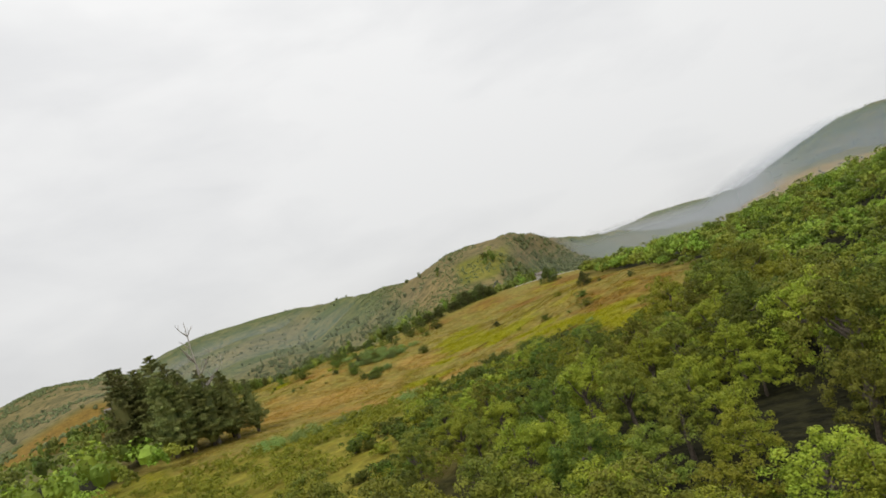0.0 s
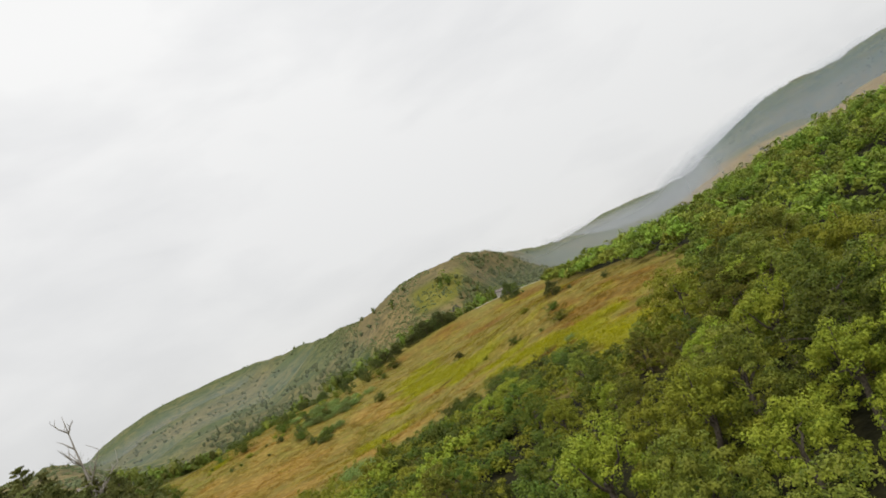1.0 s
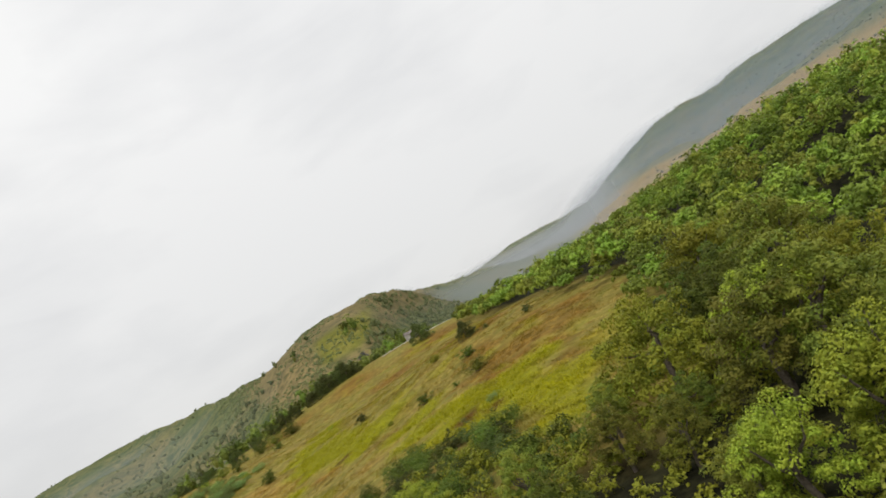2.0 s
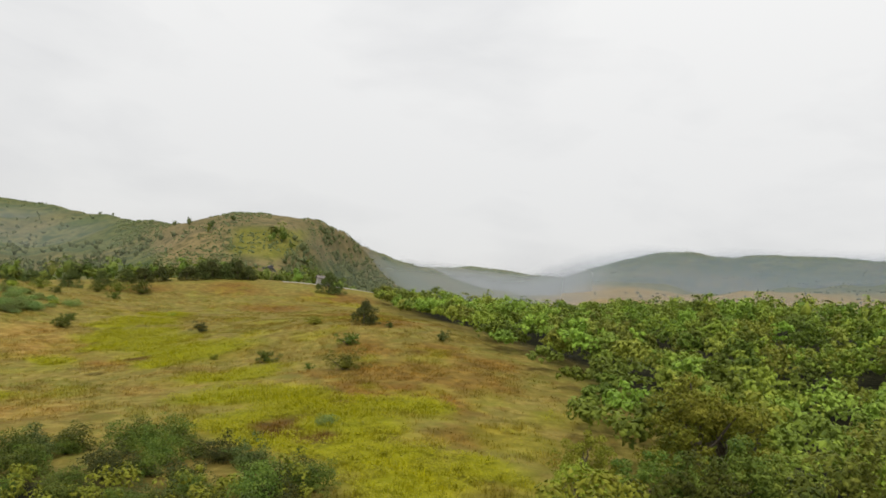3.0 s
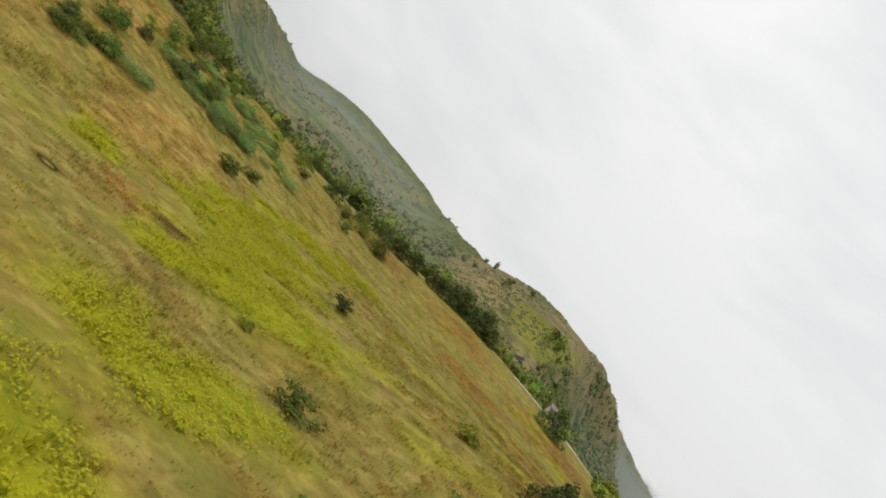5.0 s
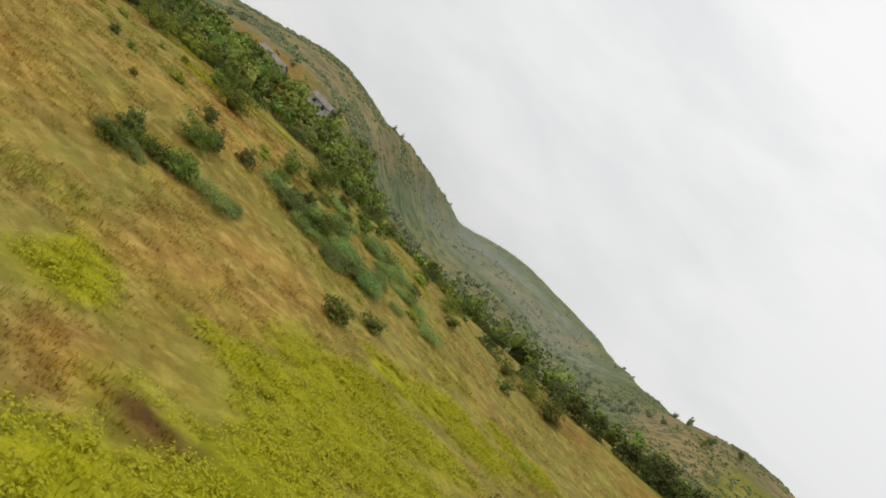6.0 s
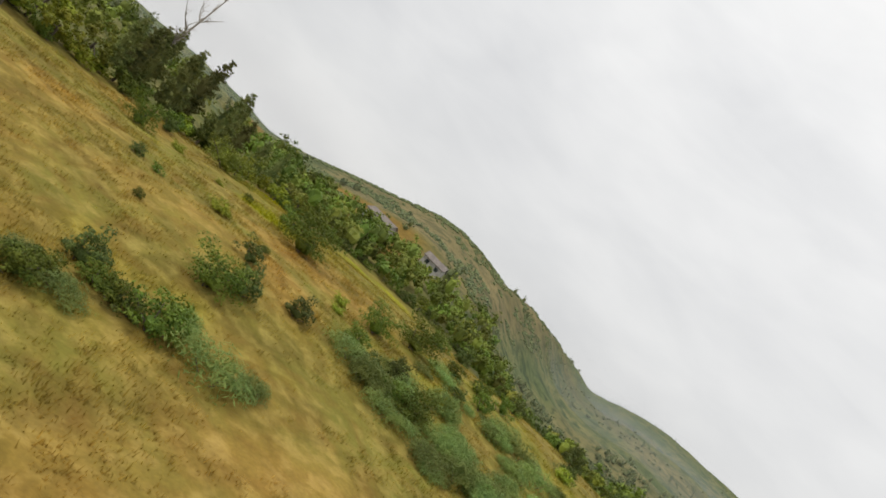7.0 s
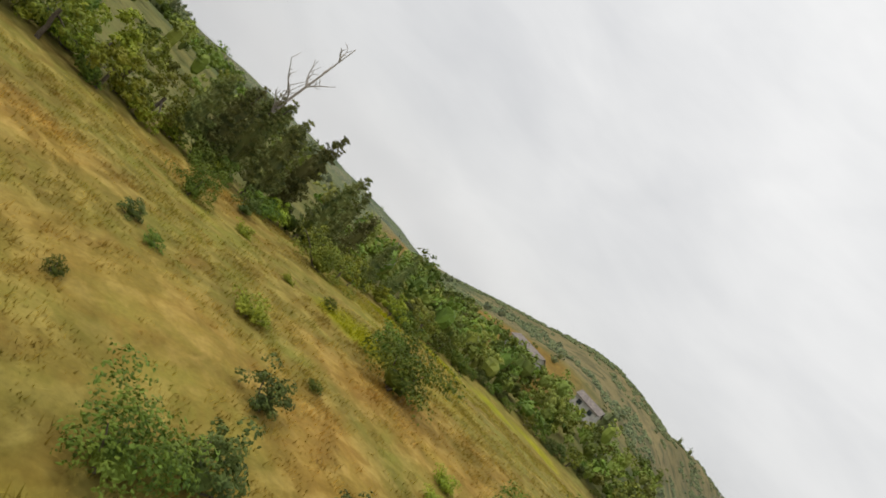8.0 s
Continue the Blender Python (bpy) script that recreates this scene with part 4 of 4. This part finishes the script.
def house(name, x, y, turn, length, width, walls, pitch, label, category):
    root = new(name)
    hl_, hw_ = length / 2, width / 2
    v, f = box(-hl_, hl_, -hw_, hw_, -1.0, walls)
    part("wall", mesh_of("wall", v, f, plaster), root)
    e = 0.35
    ridge = walls + pitch
    for side in (-1, 1):
        y0, y1 = side * (hw_ + e), 0.0
        z0 = walls - e * pitch / hw_
        v = np.array([(-hl_ - e, y0, z0), (hl_ + e, y0, z0), (hl_ + e, y1, ridge), (-hl_ - e, y1, ridge)])
        v = np.concatenate([v, v + (0, 0, 0.14)])
        f = np.array([(0, 1, 2, 3), (7, 6, 5, 4), (0, 4, 5, 1), (1, 5, 6, 2), (2, 6, 7, 3), (3, 7, 4, 0)])
        part("roof", mesh_of("roof", v, f, roofing), root)
    for side in (-1, 1):
        v = np.array([(side * hl_, -hw_, walls), (side * hl_, hw_, walls), (side * hl_, 0, ridge), (side * (hl_ - 0.2), 0, ridge - 0.01)])
        part("gable", mesh_of("gable", v, np.array([(0, 1, 2), (0, 1, 3)]), plaster), root)
    for k in range(max(1, int(length // 3))):
        wx = -hl_ + (k + 0.5) * length / max(1, int(length // 3))
        for side in (-1, 1):
            v, f = box(wx - 0.5, wx + 0.5, min(side * hw_, side * (hw_ + 0.04)), max(side * hw_, side * (hw_ + 0.04)), walls * 0.42, walls * 0.82)
            part("window", mesh_of("window", v, f, glazing), root)
    z = float(height(np.array([x]), np.array([y]))[0])
    root.matrix_world = pose(x, y, z, 0, 0, turn)
    return tagged(root, label, category)


house("shed", 20.5, 215.0, 15, 3.4, 2.4, 1.9, 0.5, "small white shed beside the pale track", "shed")
house("house", -141.0, 203.0, 25, 8, 5, 2.8, 1.2, "long pale house among trees below the dry slope", "house")
house("house", -135.0, 219.0, 40, 6, 4.5, 2.6, 1.2, "small pale house among trees below the dry slope", "house")
house("house", -60.0, 252.0, 30, 8, 6, 2.8, 1.6, "pale house among trees in the valley", "house")


def track(points, width):
    line = np.array(points, float)
    t = np.linspace(0, len(line) - 1, 60)
    cx, cy = np.interp(t, range(len(line)), line[:, 0]), np.interp(t, range(len(line)), line[:, 1])
    dx, dy = np.gradient(cx), np.gradient(cy)
    n = np.hypot(dx, dy)
    verts = []
    for side in np.linspace(-1, 1, 5):
        wide = width * (0.35 + 0.9 * value_noise(cx, cy, 6.0, 301))
        x, y = cx - dy / n * side * wide / 2, cy + dx / n * side * wide / 2
        verts.append(np.stack([x, y, height(x, y) + 0.14 - 0.1 * abs(side)], -1))
    verts = np.concatenate(verts)
    j, i = np.meshgrid(np.arange(4), np.arange(59), indexing="ij")
    faces = np.stack([j * 60 + i, j * 60 + i + 1, (j + 1) * 60 + i + 1, (j + 1) * 60 + i], -1).reshape(-1, 4)
    return tagged(new("road", mesh_of("road", verts, faces, gravel, True)), "pale gravel track along the meadow's far edge", "road", kind="structure")


track([(10, 212), (16, 214), (24, 214), (31, 217), (40, 220), (52, 224)], 2.8)
for x, y, s in [(-43, 272, 0.72), (-52, 283, 0.64), (-26, 257, 0.56), (-14, 242, 0.6), (-7, 244, 0.68), (2, 244, 0.72), (7, 248, 0.8), (12, 251, 0.72), (20, 255, 0.88), (26, 256, 0.8), (37, 252, 0.88), (48, 241, 0.88), (-68, 284, 0.56), (-88, 291, 0.56), (-81, 309, 0.72), (-103, 318, 0.64), (-58, 264, 0.48), (-3, 257, 0.72), (-12, 261, 0.64), (-36, 278, 0.64), (32, 241, 0.8), (44, 236, 0.8), (55, 230, 0.8)]:
    planted(valley_trees[int(g2.integers(2))], x, y, s, g2.uniform(0.8, 1.1), gen=g2)
planted(lilac[0], 2, 270, 0.7, gen=g2)
for k in range(26):
    x, y = 34 + g2.uniform(0, 30), 200 + g2.uniform(0, 26)
    planted(scrub_bushes[int(g2.integers(2))], x, y, g2.uniform(0.7, 1.2), g2.uniform(0.7, 1.0), gen=g2)
planted(bare[0], -94.0, 150.0, 0.45, turn=200, gen=g2)


def far_spots():
    """Where trees stand past the thicket, with their distance."""
    g3 = np.random.default_rng(41)
    x, y = g3.uniform(-900, 1000, 60000), g3.uniform(-120, 1100, 60000)
    x[:9000], y[:9000] = g3.uniform(-300, 260, 9000), g3.uniform(-100, 380, 9000)
    r, az = polar(x, y)
    s = r / np.interp(az, AZ, AWAY)
    cover, zone = covers(x, y)
    thick = value_noise(x, y, 60, 88) + 0.35 * value_noise(x, y, 20, 89)
    bald = np.clip(cover[:, :3].sum(1), 0, 1) * (r > 190) + zone[:, 2] * 0.8
    want = 0.9 * (1 - ease(0.35, 0.75, s)) + 0.38
    want = want * (1 - 0.1 * ease(-45, -35, az) * (1 - ease(10, 16, az)) * (1 - ease(230, 320, r)))
    keep = (s < 1.0) & (thick > 0.56 + 0.3 * ease(0.3, 0.8, s)) & (g3.random(len(x)) < want * (1 - 0.93 * bald))
    keep &= ~((az > -76) & (az < -44) & (r > 150) & (g3.random(len(x)) < 0.85))
    keep &= ~((x > -70) & (x < 190) & (y > -70) & (y < 245) & wooded(x, y)) & (meadow_depth(x, y) < -10)
    return x[keep], y[keep], r[keep]


def far_woods(x, y, r):
    g3 = np.random.default_rng(43)
    pieces = []
    z = height(x, y)
    for px, py, pz, pr in zip(x, y, z, r):
        wide, tall = g3.uniform(1.4, 3.4), g3.uniform(3.0, 8.0)
        if pr > 420:
            wide, tall = wide * 0.75, tall * 0.4
        elif pr > 200:
            wide, tall = wide * 0.6, tall * 0.5
        blades = 34 if pr < 200 else 16 if pr < 400 else 6
        u = unit(g3, blades)
        u[:, 2] = np.abs(u[:, 2]) * 1.1 - 0.15
        centres = u * g3.uniform(0.5, 1.0, blades)[:, None] * np.array([wide, wide, tall * 0.55]) + (px, py, pz + tall * 0.42)
        pieces.append(leaves(g3, centres, np.full(blades, wide * 0.25), 2 if pr < 200 else 1, wide * (0.3 if pr < 200 else 0.5)))
        pieces.append(core(g3, (px, py, pz + tall * 0.36), (wide * 0.55, wide * 0.55, tall * 0.38), 2, 0.35))
    v, f = joined(pieces)
    return tagged(new("far_woods", mesh_of("far_woods", v, f, leaf_far)), "woods of grey-green trees across the valley and hills", "woods", kind="stuff")


def hill_bushes():
    """Low dark bushes dotted over the two near hills."""
    g3 = np.random.default_rng(45)
    az, s = np.where(g3.random(10500) < 0.45, g3.uniform(-16, 9, 10500), g3.uniform(-64, -37, 10500)), g3.uniform(0.56, 1.02, 10500)
    r = s * np.interp(az, AZ, AWAY)
    x, y = MID_X + r * np.sin(np.radians(az)), MID_Y + r * np.cos(np.radians(az))
    keep = value_noise(x, y, 22, 90) + 0.5 * value_noise(x, y, 7, 93) + 0.2 * ease(0.94, 1.0, s) > 0.80
    x, y = x[keep], y[keep]
    pieces = []
    for px, py, pz in zip(x, y, height(x, y)):
        wide = g3.uniform(0.3, 0.9) * (1.5 if px < -80 else 1.0)
        u = unit(g3, 8)
        u[:, 2] = np.abs(u[:, 2])
        pieces.append(leaves(g3, u * wide * 0.6 + (px, py, pz), np.full(8, wide * 0.3), 1, wide * 0.5))
        pieces.append(core(g3, (px, py, pz + wide * 0.2), (wide * 0.6, wide * 0.6, wide * 0.5), 2, 0.35))
    v, f = joined(pieces)
    return tagged(new("hill_scrub", mesh_of("hill_scrub", v, f, leaf_far)), "low dark scrub dotted over the dry hills", "scrub", kind="stuff")


hill_bushes()
sx, sy, sr = far_spots()
fg = np.random.default_rng(49)
fa, fr = fg.uniform(1.5, 15, 900), fg.uniform(170, 430, 900)
fx, fy = MID_X + fr * np.sin(np.radians(fa)), MID_Y + fr * np.cos(np.radians(fa))
flank = (value_noise(fx, fy, 24, 97) > 0.36) & ~wooded(fx, fy) & (fr < 0.84 * np.interp(fa, AZ, AWAY))
sx, sy, sr = np.concatenate([fx[flank], sx]), np.concatenate([fy[flank], sy]), np.concatenate([np.maximum(fr[flank], 201.0), sr])
bg = np.random.default_rng(47)
ba, br = bg.uniform(-64, 12, 5200), bg.uniform(108, 232, 5200)
bx, by = MID_X + br * np.sin(np.radians(ba)), MID_Y + br * np.cos(np.radians(ba))
clump = 0.6 * value_noise(bx, by, 26, 95) + 0.4 * value_noise(bx, by, 9, 96)
clear = (meadow_depth(bx, by) < -6) & (clump > 0.44 + 0.22 * ease(160, 228, br)) & ~wooded(bx, by) & (bg.random(5200) < 0.45)
clear &= ~((ba < -44) & (br > 175))
sx, sy = np.concatenate([bx[clear], sx]), np.concatenate([by[clear], sy])
sr = np.concatenate([np.full(int(clear.sum()), 185.0), sr])
close_by = sr < 190
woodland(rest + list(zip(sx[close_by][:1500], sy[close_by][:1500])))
far_woods(sx[~close_by][:6200], sy[~close_by][:6200], sr[~close_by][:6200])


# ---- grass and flowering mustard on the meadow ----
def grass(count, tall, wide, name, label, gen, pick, look_of):
    """Tufts of leaning blades."""
    x, y = gen.normal(-15, 30, count * 4), gen.normal(116, 28, count * 4)
    depth = meadow_depth(x, y)
    cover, zone = covers(x, y)
    keep = (depth > -1) & (gen.random(len(x)) < pick(x, y, cover))
    x, y = x[keep][:count], y[keep][:count]
    z = height(x, y)
    blades = 7
    n = len(x) * blades
    bx, by, bz = (np.repeat(q, blades) for q in (x, y, z))
    a = gen.uniform(0, 2 * math.pi, n)
    h = tall * gen.uniform(0.4, 1.2, n)
    out = gen.uniform(0.8, 2.4, n) * tall
    base = np.stack([bx + gen.normal(0, 0.2, n), by + gen.normal(0, 0.2, n), bz - 0.03], -1)
    tip = base + np.stack([np.cos(a) * out, np.sin(a) * out, h], -1)
    side = np.stack([-np.sin(a), np.cos(a), np.zeros(n)], -1) * gen.uniform(0.6, 1.4, n)[:, None] * wide
    verts = np.stack([base - side, base + side, tip], 1).reshape(-1, 3)
    return tagged(new(name, mesh_of(name, verts, np.arange(n * 3).reshape(-1, 3), look_of)), label, "grass", kind="stuff")


def weed_patches(x, y, c):
    return ease(0.62, 0.78, 0.6 * value_noise(x, y, 6.0, 131) + 0.4 * value_noise(x, y, 1.8, 132)) * (1 - c[:, 0])


def sward():
    """Upright tufts of dry grass and weeds in the colours of the ground they grow on."""
    gen = np.random.default_rng(51)
    x, y = gen.uniform(-84, 46, 150000), gen.uniform(46, 190, 150000)
    thick = 0.6 * value_noise(x, y, 3.2, 141) + 0.4 * value_noise(x, y, 1.1, 142)
    keep = (meadow_depth(x, y) > -1) & (gen.random(len(x)) < ease(0.25, 0.75, thick) * (1 - 0.65 * ease(140, 185, y)))
    x, y, thick = x[keep][:34000], y[keep][:34000], thick[keep][:34000]
    cover, zone = covers(x, y)
    blades = 8
    n = len(x) * blades
    tall = (0.08 + 0.26 * thick + 0.20 * cover[:, 0]) * gen.uniform(0.6, 1.3, len(x))
    spread = 0.10 + 0.22 * thick
    bx, by, bz, h, w = (np.repeat(q, blades) for q in (x, y, height(x, y), tall, spread))
    a = gen.uniform(0, 2 * math.pi, n)
    base = np.stack([bx + gen.normal(0, 1, n) * w, by + gen.normal(0, 1, n) * w, bz - 0.04], -1)
    lean = gen.uniform(0.1, 0.7, n) * h
    tip = base + np.stack([np.cos(a) * lean, np.sin(a) * lean, h * gen.uniform(0.5, 1.2, n)], -1)
    side = np.stack([-np.sin(a), np.cos(a), np.zeros(n)], -1) * gen.uniform(0.018, 0.042, n)[:, None]
    verts = np.stack([base - side, base + side, tip], 1).reshape(-1, 3)
    attributes = {"cover": np.repeat(cover, blades * 3, 0), "zone": np.repeat(zone, blades * 3, 0)}
    return tagged(new("dry_grass", mesh_of("dry_grass", verts, np.arange(n * 3).reshape(-1, 3), sward_mat, False, attributes)), "dry tufted meadow grass, tan to olive", "grass", kind="stuff")


sward()
grass(200, 0.26, 0.009, "dry_weeds", "patches of brown dry weeds in the meadow", np.random.default_rng(53), weed_patches, leaf_weed)


def mustard_plants():
    gen = np.random.default_rng(61)
    x, y = gen.uniform(-70, 46, 60000), gen.uniform(48, 175, 60000)
    cover, zone = covers(x, y)
    keep = gen.random(len(x)) < 0.9 * ease(0.25, 0.8, cover[:, 0])
    x, y = x[keep][:6500], y[keep][:6500]
    z = height(x, y)
    n = len(x)
    centres = np.stack([x, y, z + 0.22], -1)
    v, f = leaves(gen, centres, gen.uniform(0.25, 0.7, n), 15, 0.13, 2.4, 0.4)
    return tagged(new("mustard", mesh_of("mustard", v, f, leaf_mustard)), "yellow-green flowering mustard in drifts over the meadow", "wildflowers", kind="stuff")


mustard_plants()


# ---- tinted sheets that paint haze and low cloud over the far hills ----
def haze_sheet_material(name, thick, tint):
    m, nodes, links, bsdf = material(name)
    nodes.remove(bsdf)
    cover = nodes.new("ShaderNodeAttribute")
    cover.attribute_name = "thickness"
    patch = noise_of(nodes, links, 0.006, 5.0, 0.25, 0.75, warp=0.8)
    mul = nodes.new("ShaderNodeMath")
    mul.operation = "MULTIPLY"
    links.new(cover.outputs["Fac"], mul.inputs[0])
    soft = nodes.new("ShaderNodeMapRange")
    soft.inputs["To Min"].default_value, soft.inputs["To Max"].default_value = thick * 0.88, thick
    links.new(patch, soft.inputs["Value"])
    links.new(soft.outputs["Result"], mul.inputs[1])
    # the sheet's own tint stands in for haze in the air
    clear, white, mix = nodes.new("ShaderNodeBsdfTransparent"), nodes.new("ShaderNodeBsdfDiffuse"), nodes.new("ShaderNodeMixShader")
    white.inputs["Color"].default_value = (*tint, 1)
    # normal turned up, so the sheet looks lit by the whole sky
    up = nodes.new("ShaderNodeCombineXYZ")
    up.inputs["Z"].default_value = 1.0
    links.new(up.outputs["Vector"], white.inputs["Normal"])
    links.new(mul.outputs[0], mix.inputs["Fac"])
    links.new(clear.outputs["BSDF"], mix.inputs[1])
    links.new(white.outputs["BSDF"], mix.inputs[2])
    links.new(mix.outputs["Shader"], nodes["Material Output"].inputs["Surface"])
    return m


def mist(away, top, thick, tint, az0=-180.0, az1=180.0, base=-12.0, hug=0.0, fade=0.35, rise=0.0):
    """A curved tinted sheet standing in for haze round the valley, thinning out upwards and at its ends."""
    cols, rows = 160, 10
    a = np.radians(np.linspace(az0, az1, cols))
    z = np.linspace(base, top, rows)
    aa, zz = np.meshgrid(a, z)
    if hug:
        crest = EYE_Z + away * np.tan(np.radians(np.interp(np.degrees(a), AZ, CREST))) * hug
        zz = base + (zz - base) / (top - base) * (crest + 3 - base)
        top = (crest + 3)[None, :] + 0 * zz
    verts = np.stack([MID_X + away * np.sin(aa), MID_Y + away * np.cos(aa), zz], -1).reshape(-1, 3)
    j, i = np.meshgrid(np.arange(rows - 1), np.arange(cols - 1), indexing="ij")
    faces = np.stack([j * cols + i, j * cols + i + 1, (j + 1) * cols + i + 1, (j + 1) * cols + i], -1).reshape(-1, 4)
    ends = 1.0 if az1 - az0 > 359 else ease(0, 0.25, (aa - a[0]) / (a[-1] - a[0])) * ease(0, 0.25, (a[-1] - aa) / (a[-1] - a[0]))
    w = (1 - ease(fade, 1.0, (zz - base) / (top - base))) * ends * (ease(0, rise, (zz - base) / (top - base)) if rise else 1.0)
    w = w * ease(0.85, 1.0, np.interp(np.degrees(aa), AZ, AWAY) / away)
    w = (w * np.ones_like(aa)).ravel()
    me = mesh_of("mist", verts, faces, haze_sheet_material("haze_sheet", thick, tint), True, {"thickness": np.stack([w, w, w, np.ones_like(w)], -1)})
    ob = tagged(new("backdrop_mist", me), "see-through grey sheet painted as haze over the distant hills", "mist", kind="structure")
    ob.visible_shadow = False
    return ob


# haze painted on sheets: ring radius, top, strength and tint
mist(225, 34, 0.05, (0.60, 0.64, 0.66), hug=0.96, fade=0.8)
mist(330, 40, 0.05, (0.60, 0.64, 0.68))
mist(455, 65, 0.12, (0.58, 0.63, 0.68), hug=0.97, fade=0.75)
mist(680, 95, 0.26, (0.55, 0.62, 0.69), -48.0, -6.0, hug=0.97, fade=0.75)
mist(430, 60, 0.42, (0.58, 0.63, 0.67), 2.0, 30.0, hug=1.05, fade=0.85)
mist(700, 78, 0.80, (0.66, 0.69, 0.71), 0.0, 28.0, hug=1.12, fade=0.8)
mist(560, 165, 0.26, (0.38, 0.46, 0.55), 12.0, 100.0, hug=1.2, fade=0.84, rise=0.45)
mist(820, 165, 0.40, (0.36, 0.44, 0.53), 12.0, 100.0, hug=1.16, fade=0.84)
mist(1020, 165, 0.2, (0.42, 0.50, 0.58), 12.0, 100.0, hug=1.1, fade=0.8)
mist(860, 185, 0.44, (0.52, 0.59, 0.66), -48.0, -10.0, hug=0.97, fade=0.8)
retire(protos)
